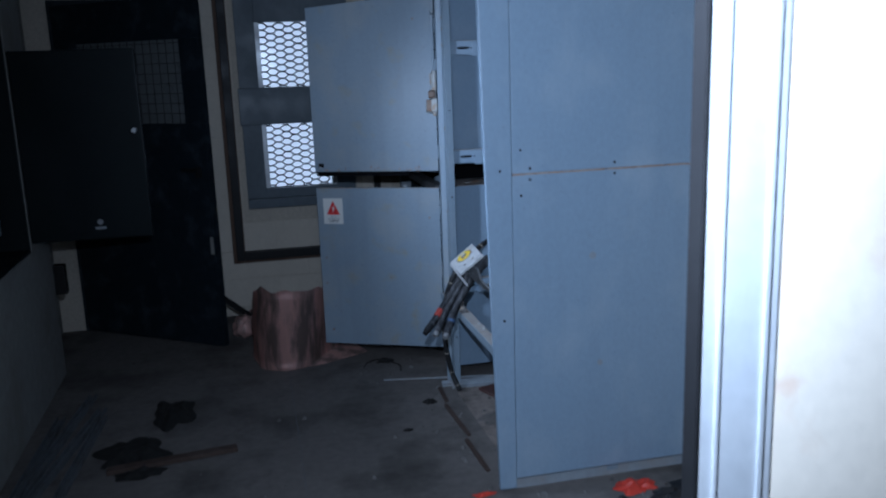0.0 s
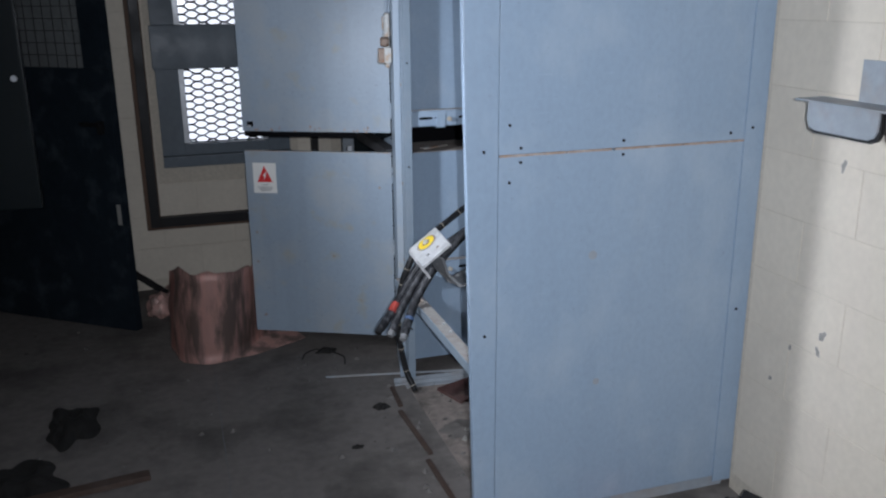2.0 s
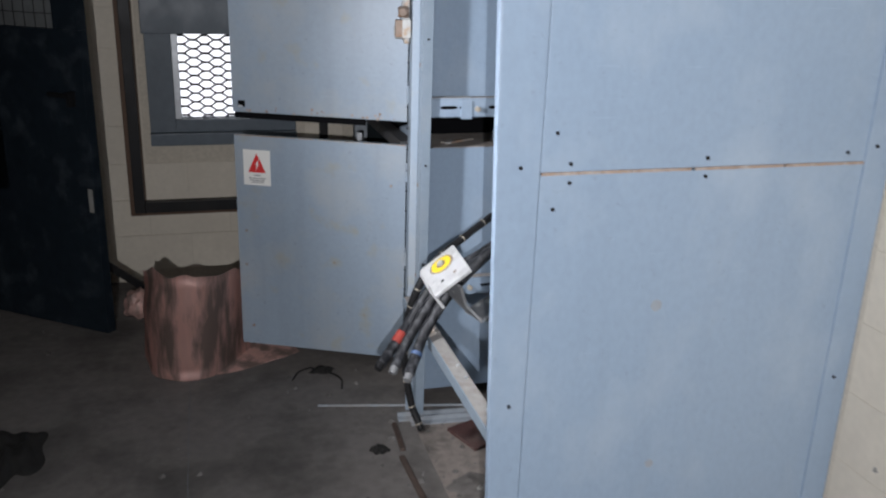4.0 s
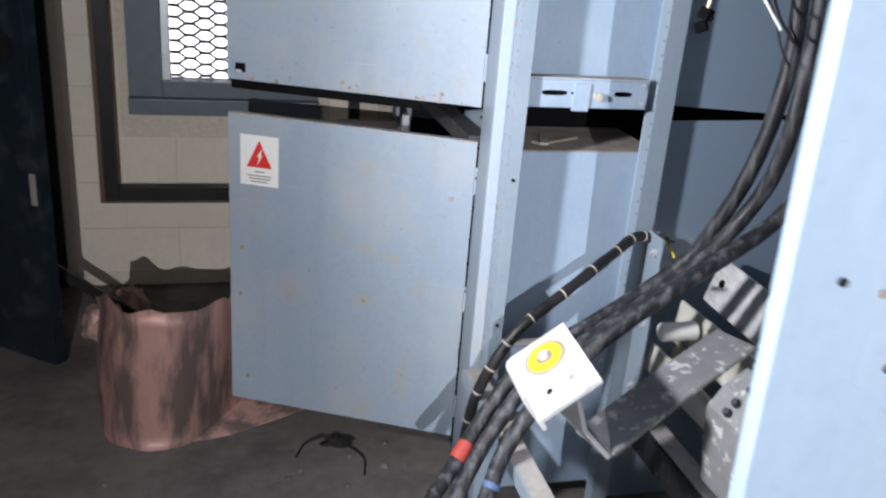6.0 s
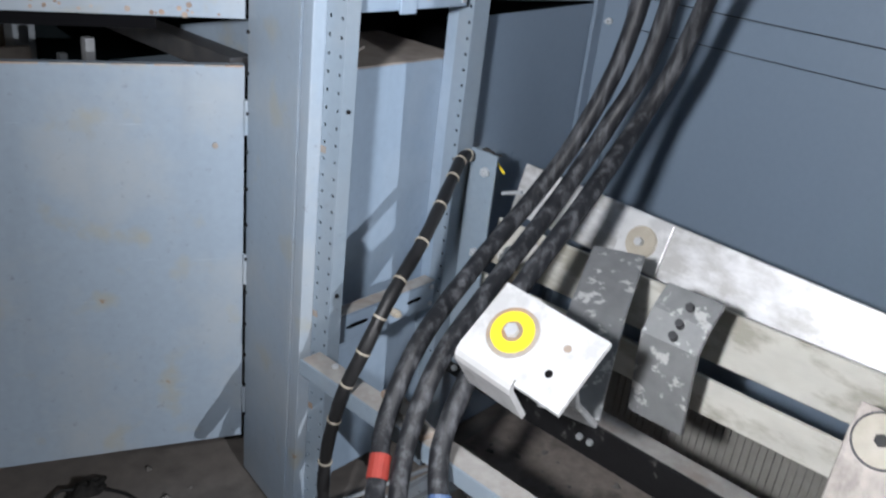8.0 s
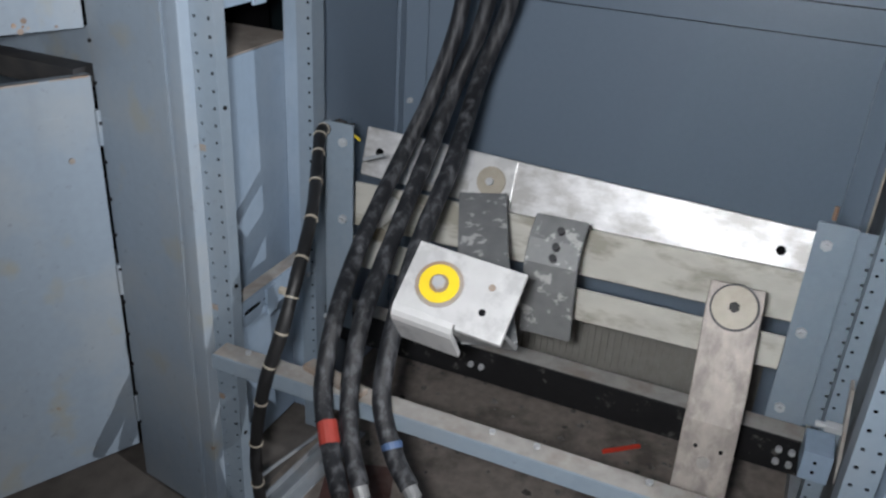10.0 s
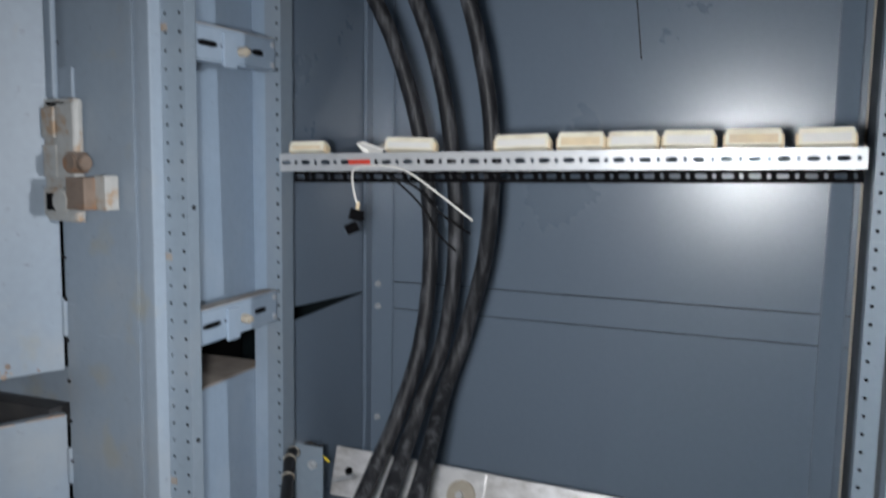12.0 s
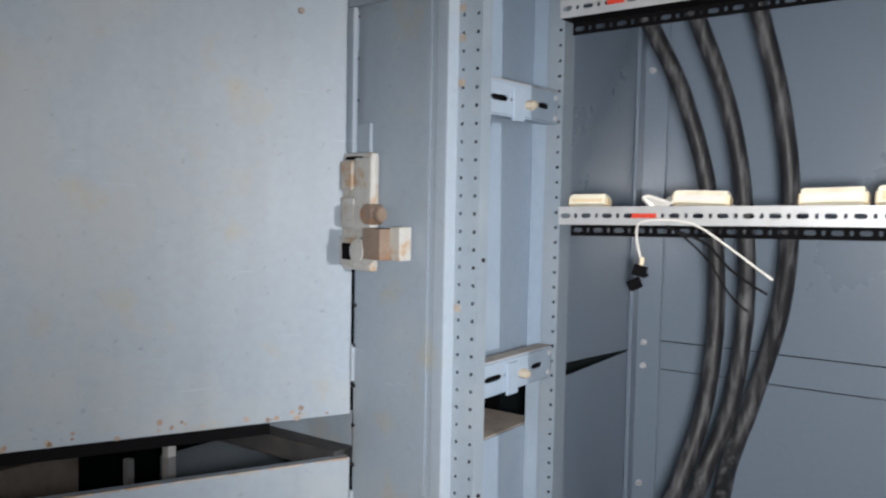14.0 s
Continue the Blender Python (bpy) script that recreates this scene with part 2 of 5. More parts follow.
WIRED = mat("grimy_wired_glass", (0.16, 0.17, 0.17), 0.35, grain=30, vary=0.2, bump=0.05, stain=(0.1, 0.1, 0.1), stain_amt=0.5)
DAYLIGHT = bpy.data.materials.new("overcast_daylight")
DAYLIGHT.use_nodes = True
d_ = DAYLIGHT.node_tree.nodes["Principled BSDF"]
d_.inputs["Base Color"].default_value = (0.8, 0.8, 0.8, 1)
d_.inputs["Emission Color"].default_value, d_.inputs["Emission Strength"].default_value = (0.97, 0.98, 1.0, 1), DAY

# ---- building helpers: all shapes are given in world metres ----
ORIGIN = {}
NUDGE = {}


def mesh_from(bm, name, material, offset, smooth=False):
    if offset.length:
        bm.transform(Matrix.Translation(-offset))
    bmesh.ops.recalc_face_normals(bm, faces=bm.faces)
    me = bpy.data.meshes.new(name)
    bm.to_mesh(me)
    bm.free()
    me.materials.append(material)
    if smooth:
        for p in me.polygons:
            p.use_smooth = True
    return me


def thing(name, at, label, category, group="", nudge=None):
    ob = new(name)
    ob.location = at
    ORIGIN[ob.name] = Vector(at)
    if nudge:
        NUDGE[ob.name] = "shear" if nudge == "shear" else Vector(nudge)
    return tagged(ob, label, category, group)


def part(name, bm, material, parent, label="", smooth=False):
    off = ORIGIN[parent.name]
    if parent.name in NUDGE:
        if NUDGE[parent.name] == "shear":
            for v_ in bm.verts:
                v_.co = v_.co + Vector((-(v_.co.z - 1) * 0.042, 0, (v_.co.x - 0.6) * 0.042))
        else:
            bm.transform(Matrix.Translation(NUDGE[parent.name]))
    ob = new(name, mesh_from(bm, name, material, off, smooth))
    ob.parent = parent
    ORIGIN[ob.name] = off
    if parent.name in NUDGE:
        NUDGE[ob.name] = NUDGE[parent.name]
    if label:
        tagged(ob, label)
    return ob


def single(name, bm, material, at, label, category, group="", smooth=False):
    ob = new(name, mesh_from(bm, name, material, Vector(at), smooth))
    ob.location = at
    ORIGIN[ob.name] = Vector(at)
    return tagged(ob, label, category, group)


def structure(name, bm, material, label=""):
    ob = new(name, mesh_from(bm, name, material, Vector((0, 0, 0))))
    ORIGIN[ob.name] = Vector((0, 0, 0))
    return tagged(ob, label, "", "", "structure")


def box(x0, x1, y0, y1, z0, z1, bevel=0.0):
    bm = bmesh.new()
    bmesh.ops.create_cube(bm, size=1, matrix=Matrix.LocRotScale(((x0 + x1) / 2, (y0 + y1) / 2, (z0 + z1) / 2), None, (abs(x1 - x0), abs(y1 - y0), abs(z1 - z0))))
    if bevel:
        bmesh.ops.bevel(bm, geom=bm.edges[:], offset=bevel, segments=2, profile=0.7, affect="EDGES")
    return bm


def obox(m, sx, sy, sz, bevel=0.0):
    bm = box(-sx / 2, sx / 2, -sy / 2, sy / 2, -sz / 2, sz / 2, bevel)
    bm.transform(m)
    return bm


def join(*bms):
    out = bms[0]
    for b in bms[1:]:
        me = bpy.data.meshes.new("tmp")
        b.to_mesh(me)
        b.free()
        out.from_mesh(me)
        bpy.data.meshes.remove(me)
    return out


def rod(p0, p1, r, seg=12, bevel=0.0, r2=None):
    p0, p1 = Vector(p0), Vector(p1)
    d = p1 - p0
    bm = bmesh.new()
    m = Matrix.Translation((p0 + p1) / 2) @ d.to_track_quat("Z", "Y").to_matrix().to_4x4()
    bmesh.ops.create_cone(bm, cap_ends=True, segments=seg, radius1=r, radius2=r if r2 is None else r2, depth=d.length)
    if bevel:
        es = [e for e in bm.edges if abs(e.verts[0].co.z - e.verts[1].co.z) < 1e-6]
        bmesh.ops.bevel(bm, geom=es, offset=bevel, segments=2, affect="EDGES")
    bm.transform(m)
    return bm


def smooth_path(pts, n=8):
    pts = [Vector(p) for p in pts]
    q = [pts[0] * 2 - pts[1], *pts, pts[-1] * 2 - pts[-2]]
    out = []
    for i in range(1, len(q) - 2):
        a, b, c, d = q[i - 1:i + 3]
        for k in range(n):
            t = k / n
            out.append(0.5 * (2 * b + (c - a) * t + (2 * a - 5 * b + 4 * c - d) * t * t + (3 * b - a - 3 * c + d) * t ** 3))
    return out + [pts[-1]]


def tube(pts, r, seg=12, n=8, wobble=0.0):
    path = smooth_path(pts, n) if n > 1 else [Vector(p) for p in pts]
    bm = bmesh.new()
    rings = []
    side = None
    for i, p in enumerate(path):
        d = (path[min(i + 1, len(path) - 1)] - path[max(i - 1, 0)]).normalized()
        if side is None:
            side = d.orthogonal().normalized()
        side = (side - d * side.dot(d)).normalized()
        up = d.cross(side)
        rr = r * (1 + wobble * noise.noise(p * 25))
        rings.append([bm.verts.new(p + rr * (math.cos(a) * side + math.sin(a) * up)) for a in [2 * math.pi * k / seg for k in range(seg)]])
    for a, b in zip(rings, rings[1:]):
        for k in range(seg):
            bm.faces.new((a[k], a[(k + 1) % seg], b[(k + 1) % seg], b[k]))
    bm.faces.new(rings[0])
    bm.faces.new(list(reversed(rings[-1])))
    return bm


def strip(pts, across, width, thick, bevel=0.002):
    """A flat bar bent along pts; across is the direction of its width."""
    pts, across = [Vector(p) for p in pts], Vector(across).normalized()
    bm = bmesh.new()
    rows = []
    for i, p in enumerate(pts):
        d = (pts[min(i + 1, len(pts) - 1)] - pts[max(i - 1, 0)]).normalized()
        nrm = d.cross(across).normalized()
        w = across * width / 2
        h = nrm * thick / 2
        rows.append([bm.verts.new(p + s) for s in (-w - h, w - h, w + h, -w + h)])
    for a, b in zip(rows, rows[1:]):
        for k in range(4):
            bm.faces.new((a[k], a[(k + 1) % 4], b[(k + 1) % 4], b[k]))
    bm.faces.new(rows[0])
    bm.faces.new(list(reversed(rows[-1])))
    if bevel:
        bmesh.ops.recalc_face_normals(bm, faces=bm.faces)
        sharp = [e for e in bm.edges if len(e.link_faces) == 2 and e.calc_face_angle(0) > 0.9]
        bmesh.ops.bevel(bm, geom=sharp, offset=bevel, segments=1, affect="EDGES")
    return bm


def perforated(m, cells, thick=0.002):
    """A plate in the x-z plane of m, pieced from cells (x0, x1, z0, z1, hole half-width, hole half-height), each with one real hole (none if 0)."""
    verts, faces = [], []

    def quad(a, b, c, d):
        k = len(verts)
        verts.extend((a, b, c, d))
        faces.append((k, k + 1, k + 2, k + 3))

    for x0, x1, z0, z1, hx, hz in cells:
        if not hx:
            quad((x0, 0, z0), (x1, 0, z0), (x1, 0, z1), (x0, 0, z1))
            continue
        cx, cz = (x0 + x1) / 2, (z0 + z1) / 2
        o = [(x0, z0), (cx, z0), (x1, z0), (x1, cz), (x1, z1), (cx, z1), (x0, z1), (x0, cz)]
        c = 0.6
        i = [(cx - hx * c, cz - hz), (cx + hx * c, cz - hz), (cx + hx, cz - hz * c), (cx + hx, cz + hz * c),
             (cx + hx * c, cz + hz), (cx - hx * c, cz + hz), (cx - hx, cz + hz * c), (cx - hx, cz - hz * c)]
        i = [i[7], i[0], i[1], i[2], i[3], i[4], i[5], i[6]]
        for k in range(8):
            a, b, d, e = o[k], o[(k + 1) % 8], i[(k + 1) % 8], i[k]
            quad((a[0], 0, a[1]), (b[0], 0, b[1]), (d[0], 0, d[1]), (e[0], 0, e[1]))
            quad((e[0], 0, e[1]), (d[0], 0, d[1]), (d[0], thick, d[1]), (e[0], thick, e[1]))
    me = bpy.data.meshes.new("tmp")
    me.from_pydata([m @ Vector(v) for v in verts], [], faces)
    bm = bmesh.new()
    bm.from_mesh(me)
    bpy.data.meshes.remove(me)
    bmesh.ops.remove_doubles(bm, verts=bm.verts, dist=0.0001)
    return bm


def sheet_with_hole(x0, x1, z0, z1, hx0, hx1, hz0, hz1, y0, y1):
    """A wall in the x-z plane, from y0 to y1, with a rectangular opening."""
    return join(box(x0, hx0, y0, y1, z0, z1), box(hx1, x1, y0, y1, z0, z1), box(hx0, hx1, y0, y1, z0, hz0) if hz0 > z0 + 0.001 else box(hx0, hx1, y0, y1, hz1, z1),
                box(hx0, hx1, y0, y1, hz1, z1))


def screw(parent, p, normal, r=0.005, material=None, name="screw"):
    p, normal = Vector(p), Vector(normal).normalized()
    return part(name, rod(p - normal * 0.002, p + normal * 0.003, r, 8), material or BLACKIRON, parent)


# ---- the room ----
XL, XR, YF, YB, ZC = -1.56, 1.385, 5.93, -1.6, 2.75
structure("floor", box(XL - 0.2, 1.7, YB - 0.2, 8.2, -0.15, 0.0), FLOOR)
structure("ceiling", box(XL - 0.2, 1.7, YB - 0.2, 8.2, ZC, ZC + 0.15), CEIL)
XW = -1.395
structure("wall_west", join(box(XL - 0.2, XL, YB - 0.2, YF, 0, ZC), box(XL, XW, YB, 5.10, 0, 0.754), box(XL, XW, YB, 5.10, 1.816, ZC),
                            box(XL, XW, YB, 3.719, 0.754, 1.816), box(XL, XW, 4.721, 5.10, 0.754, 1.816)), GREYWALL)
WE = structure("wall_east", box(XR, XR + 0.3, YB - 0.2, 3.1345, 0, ZC), JOINT)
structure("wall_east_behind_cubicles", box(1.47, 1.685, 3.136, YF, 0, ZC), JOINT)
structure("wall_south", box(XL, XR, YB - 0.2, YB, 0, ZC), GREYWALL)
DX0, DX1, DZ = -1.42, -0.62, 2.02
WX0, WX1, WZ0, WZ1 = -0.355, 0.345, 0.71, 2.01
WN = structure("wall_north", join(box(XL - 0.2, DX0, YF, YF + 0.2, 0, ZC), box(DX0, DX1, YF, YF + 0.2, DZ, ZC), box(DX1, WX0, YF, YF + 0.2, 0, ZC),
                                  box(WX0, WX1, YF, YF + 0.2, 0, WZ0), box(WX0, WX1, YF, YF + 0.2, WZ1, ZC), box(WX1, 1.685, YF, YF + 0.2, 0, ZC)), JOINT)
# dark passage behind the open door, and the daylight outside the window
structure("wall_passage", join(box(-1.9, -0.45, 8.0, 8.1, 0, ZC), box(-1.9, -1.8, YF + 0.2, 8.0, 0, ZC), box(-0.5, -0.42, YF + 0.2, 8.0, 0, ZC)), GREYWALL)
tagged(structure("backdrop", box(-0.40, 1.6, 7.8, 7.85, 0.02, 2.7), DAYLIGHT, "pale overcast daylight seen outside the window"))
structure("wall_outside", join(box(1.62, 1.7, YF + 0.2, 8.0, 0, ZC)), GREYWALL)
# partition with the doorway that the walk begins in
structure("wall_partition", join(box(0.262, XR, 1.160, 1.30, 0, ZC), box(0.2055, 0.262, 1.160, 1.176, 0, ZC), box(XL, -0.86, 1.160, 1.30, 0, ZC), box(-0.86, 0.2055, 1.160, 1.30, 2.12, ZC)), CREAM_SMOOTH)
fr = thing("door_frame", (0.11, 1.16, 0), "pale grey painted steel door frame with a black shadow strip", "door frame")
part("jamb", join(box(0.107, 0.205, 1.1575, 1.176, 0, 2.12, 0.002), box(-0.95, -0.862, 1.145, 1.158, 0, 2.12, 0.002)), ZINC, fr)
part("head", box(-0.95, 0.198, 1.145, 1.158, 2.121, 2.2, 0.002), ZINC, fr)
part("bead", join(box(0.128, 0.133, 1.1545, 1.1573, 0, 2.12, 0.001), box(0.186, 0.192, 1.1545, 1.1573, 0, 2.12, 0.001)), ZINC, fr)
# black strip built in place of the shadow beside the jamb
part("seal", join(box(0.1025, 0.1065, 1.154, 1.180, 0, 2.12)), BLACK, fr, "black strip for the jamb's cast shadow")

# ---- window in the north wall ----
win = thing("window_1", (-0.01, YF, WZ0), "slate-painted two-light window with expanded metal screens", "window")
tagged(win, kind="structure")
yf = YF - 0.02
part("sill", box(WX0, WX1, YF - 0.06, YF + 0.06, WZ0, 0.77, 0.004), WINPAINT, win)
part("window_frame", join(box(WX0, -0.235, yf, YF + 0.08, 0.77, 1.24, 0.003), box(0.225, WX1, yf, YF + 0.08, 0.77, 1.24, 0.003),
                          box(WX0, -0.235, yf, YF + 0.08, 1.47, WZ1, 0.003), box(0.225, WX1, yf, YF + 0.08, 1.47, WZ1, 0.003),
                          box(-0.235, 0.225, yf, YF + 0.08, 1.87, WZ1, 0.003), box(-0.235, 0.225, yf, YF + 0.08, 0.77, 0.83, 0.003)), WINPAINT, win)
part("transom", box(WX0 - 0.01, WX1 + 0.01, YF - 0.05, YF + 0.08, 1.24, 1.47, 0.004), WINPAINT, win)
for z0, z1 in ((0.83, 1.24), (1.47, 1.87)):
    part("casing", join(box(-0.235, -0.205, YF + 0.005, YF + 0.07, z0, z1, 0.003), box(0.195, 0.225, YF + 0.005, YF + 0.07, z0, z1, 0.003)), ZINC, win, "bare grey metal casing")
    pane = part("pane", box(-0.205, 0.195, YF + 0.10, YF + 0.104, z0, z1), GLASSPANE, win)
    pane.visible_shadow = False
    # expanded metal: rows of stretched hexagons
    v, f = [], []

    def strand(a, b, w=0.0040):
        a, b = Vector(a), Vector(b)
        s = (b - a).normalized().cross(Vector((0, 1, 0))) * w
        k = len(v)
        y2 = Vector((0, 0.009, -0.003))
        v.extend([a - s, b - s, b + s, a + s, a - s + y2, b - s + y2, b + s + y2, a + s + y2])
        f.extend([(k, k + 1, k + 2, k + 3), (k + 4, k + 7, k + 6, k + 5), (k, k + 4, k + 5, k + 1), (k + 3, k + 2, k + 6, k + 7)])

    cw, ch = 0.112, 0.0215
    amp = ch / 2 - 0.001
    for r in range(int((z1 - z0) / ch) + 1):
        zz = z0 + r * ch
        for c in range(-1, 6):
            x = -0.205 + c * cw + (cw / 2 if r % 2 else 0)
            pts = [(x, zz + amp), (x + cw * 0.26, zz + amp), (x + cw * 0.5, zz - amp), (x + cw * 0.76, zz - amp), (x + cw, zz + amp)]
            for a, b in zip(pts, pts[1:]):
                if -0.21 < a[0] and b[0] < 0.20 and z0 < max(a[1], b[1]) < z1:
                    strand((a[0], YF + 0.06, a[1]), (b[0], YF + 0.06, b[1]))
    me = bpy.data.meshes.new("tmp")
    me.from_pydata(v, [], f)
    bm = bmesh.new()
    bm.from_mesh(me)
    part("mesh_screen", bm, BLACKIRON, win, "expanded metal security screen")
gd = thing("window_guard_frame", (-0.45, YF - 0.05, 0.4), "black angle-iron guard frame on brown timber around the window", "frame")
part("upright", box(-0.455, -0.405, YF - 0.075, YF - 0.03, 0.38, 2.3, 0.003), BLACKIRON, gd)
part("upright", box(0.46, 0.50, YF - 0.075, YF - 0.03, 0.38, 2.3, 0.003), BLACKIRON, gd)
part("bottom_rail", box(-0.404, 0.459, YF - 0.075, YF - 0.03, 0.38, 0.435, 0.003), BLACKIRON, gd)
part("top_rail", box(-0.404, 0.459, YF - 0.075, YF - 0.03, 2.25, 2.30, 0.003), BLACKIRON, gd)
part("timber", box(-0.478, -0.40, YF - 0.03, YF - 0.004, 0.355, 2.3, 0.004), WOOD, gd)
part("timber", box(-0.40, 0.5, YF - 0.03, YF - 0.004, 0.355, 0.40, 0.004), WOOD, gd)

# ---- the open dark door, its doorway, the wall cabinet ----
H0, H1 = Vector((-1.385, YF - 0.02, 0)), Vector((-0.545, 5.27, 0))
dv = (H1 - H0)
DW = dv.length
dang = math.degrees(math.atan2(dv.y, dv.x))
DM = pose(H0.x, H0.y, 0, 0, 0, dang)
door = thing("door_1", (H0.x, H0.y, 0), "dark navy painted door with a wired glass light, standing ajar", "door")
tagged(door, kind="structure")


def leaf(x0, x1, z0, z1, y0=-0.022, y1=0.022, bevel=0.003):
    b = box(x0, x1, y0, y1, z0, z1, bevel)
    b.transform(DM)
    return b


part("leaf", join(leaf(0, DW, 0.012, 1.30), leaf(0, DW, 1.76, 1.985), leaf(0, 0.16, 1.30, 1.76), leaf(DW - 0.13, DW, 1.30, 1.76)), DARKDOOR, door)
part("glass", leaf(0.16, DW - 0.13, 1.30, 1.76, -0.004, 0.004, 0), WIRED, door, "grimy wired glass")
wires = [leaf(0.16 + k * 0.055, 0.163 + k * 0.055, 1.30, 1.76, -0.0065, -0.0045, 0) for k in range(1, int((DW - 0.29) / 0.055) + 1)]
wires += [leaf(0.16, DW - 0.13, 1.30 + k * 0.055, 1.303 + k * 0.055, -0.009, -0.007, 0) for k in range(1, 9)]
part("wire_grid", join(*wires), BLACKIRON, door)
part("worn_patch", leaf(DW - 0.035, DW - 0.012, 0.56, 0.66, -0.0245, -0.0223, 0), GREYWALL, door, "bare scuffed patch")
part("handle", join(leaf(DW - 0.07, DW - 0.05, 1.0, 1.06, -0.055, -0.022), leaf(DW - 0.16, DW - 0.05, 1.035, 1.055, -0.062, -0.050)), BLACKIRON, door)
df = thing("door_surround", (DX0, YF, 0), "dark painted timber frame of the doorway", "door frame")
part("jamb", box(DX0, DX0 + 0.05, YF - 0.015, YF + 0.12, 0, DZ, 0.003), DARKDOOR, df)
part("jamb", box(DX1 - 0.05, DX1, YF - 0.015, YF + 0.12, 0, DZ, 0.003), DARKDOOR, df)
part("head", box(DX0 + 0.05, DX1 - 0.05, YF - 0.015, YF + 0.12, DZ - 0.05, DZ, 0.003), DARKDOOR, df)

wc = thing("wall_cabinet", (XL, 4.3, 0.8), "black steel wall cabinet with its door swung open", "cabinet")
part("body", join(box(XL + 0.002, XL + 0.16, 3.72, 4.72, 0.755, 0.770), box(XL + 0.002, XL + 0.16, 3.72, 4.72, 1.800, 1.815), box(XL + 0.002, XL + 0.16, 3.72, 3.735, 0.770, 1.800),
                  box(XL + 0.002, XL + 0.16, 4.705, 4.72, 0.770, 1.800), box(XL + 0.002, XL + 0.014, 3.735, 4.705, 0.770, 1.800)), BLACKBOX, wc)
wdm = pose(XL + 0.12, 4.735, 0, 0, 0, -2)
wd = box(0.05, 0.61, -0.012, 0.03, 0.795, 1.700, 0.006)
wd.transform(wdm)
wdoor = part("door", wd, BLACKBOX, wc)
em = join(rod((0.372, -0.0118, 0.880), (0.372, -0.0145, 0.880), 0.014, 16), box(0.347, 0.397, -0.0145, -0.0118, 0.845, 0.857))
em.transform(wdm)
part("emblem", em, PAINT_DIM, wdoor, "small pale round emblem over a bar")
hn = rod((0.575, -0.012, 1.315), (0.575, -0.03, 1.315), 0.012, 10, 0.002)
hn.transform(wdm)
part("lock", hn, ZINC, wdoor)
w2 = box(XL + 0.165, XL + 0.19, 3.05, 3.72, 0.755, 1.815, 0.005)
part("door", w2, BLACKBOX, wc)
part("meter_panel", box(XL + 0.02, XL + 0.06, 3.8, 4.65, 0.86, 1.8, 0.004), PAINT_DIM, wc)
pipe = thing("conduit_pipe", (XW - 0.022, 5.125, 0), "dark vertical conduit pipe with a box fixed to the wall", "pipe")
part("tube", tube([(XW - 0.022, 5.125, 0.0), (XW - 0.022, 5.125, 0.5), (XW - 0.022, 5.125, 0.9), (XW - 0.022, 5.125, ZC - 0.01)], 0.018, 10, 1), BLACKIRON, pipe)
part("switch_box", box(XW - 0.003, XW + 0.055, 5.105, 5.165, 0.44, 0.60, 0.006), BLACKIRON, pipe)
duct = single("ceiling_beam", box(XL + 0.004, -1.15, 2.2, YF - 0.004, 2.12, 2.42, 0.006), GREYWALL, (-1.35, 4, 2.12), "dull grey boxed duct under the ceiling along the wall", "duct")

# ---- switchgear: helper for posts with rows of holes ----
ZT = 2.25


def holes_strip(w, z0, z1, centres, pitch=0.0305, r=0.0031):
    """Cells of a web w wide, with a column of holes at each of the centres."""
    cells = []
    nrow = int((z1 - z0) / pitch)
    cuts = [0.0] + [v for c in centres for v in (c - 0.0055, c + 0.0055)] + [w]
    for k in range(nrow):
        for a, b in zip(cuts, cuts[1:]):
            h = r if any(a < c < b for c in centres) else 0
            if b - a > 1e-5:
                cells.append((a, b, z0 + k * pitch, z0 + (k + 1) * pitch, h, h))
    if z1 - z0 - nrow * pitch > 1e-4:
        cells.append((0, w, z0 + nrow * pitch, z1, 0, 0))
    return cells


XF, XB = 0.46, 1.44       # front and back of the open cubicle
Y0, Y1 = 3.135, 4.345     # its near side panel and its far side
cub = thing("switchgear_cubicle", (0.95, 3.7, 0), "open blue-grey steel switchgear cubicle stripped of its gear", "electrical cabinet")
# near side panel, seen from the aisle
side = part("side_panel", box(0.53, 1.372, Y0 + 0.006, Y0 + 0.022, 1.193, ZT - 0.01, 0.003), PAINT, cub, "upper side sheet")
side2 = part("side_panel", box(0.53, 1.372, Y0 + 0.006, Y0 + 0.022, 0.05, 1.187, 0.003), PAINT, cub, "lower side sheet")
part("seam", join(*[box(x, x + w, Y0 + 0.0035, Y0 + 0.008, 1.187, 1.193) for x, w in ((0.532, 0.20), (0.735, 0.14), (0.885, 0.22), (1.11, 0.25))]), SEAM_RUST, cub, "rusty horizontal joint")
cp = box(0.438, 0.527, Y0, Y0 + 0.022, 0.015, ZT, 0.005)
for v_ in cp.verts:
    if v_.co.x < 0.48:
        v_.co.x -= (v_.co.z - 1) * 0.026
part("corner_post", cp, PAINT, cub)
part("edge_strip", box(1.318, 1.388, Y0 + 0.001, Y0 + 0.006, 0.03, ZT, 0.002), PAINT, cub)
part("plinth", box(XF + 0.03, 1.37, Y0 + 0.025, Y0 + 0.05, 0, 0.05), PAINT_DIM, cub)
for x, z in ((0.484, 1.206), (0.561, 1.274), (0.595, 1.210), (0.595, 1.170), (0.562, 1.115), (0.912, 1.213), (0.912, 1.173), (1.27, 1.215), (0.49, 0.67), (1.342, 1.228),
             (1.345, 0.65), (0.484, 1.85), (0.60, 1.78), (1.345, 1.8)):
    screw(cub, (x, Y0 + (0.0 if x < 0.53 or x > 1.3 else 0.006), z), (0, -1, 0), 0.0044)
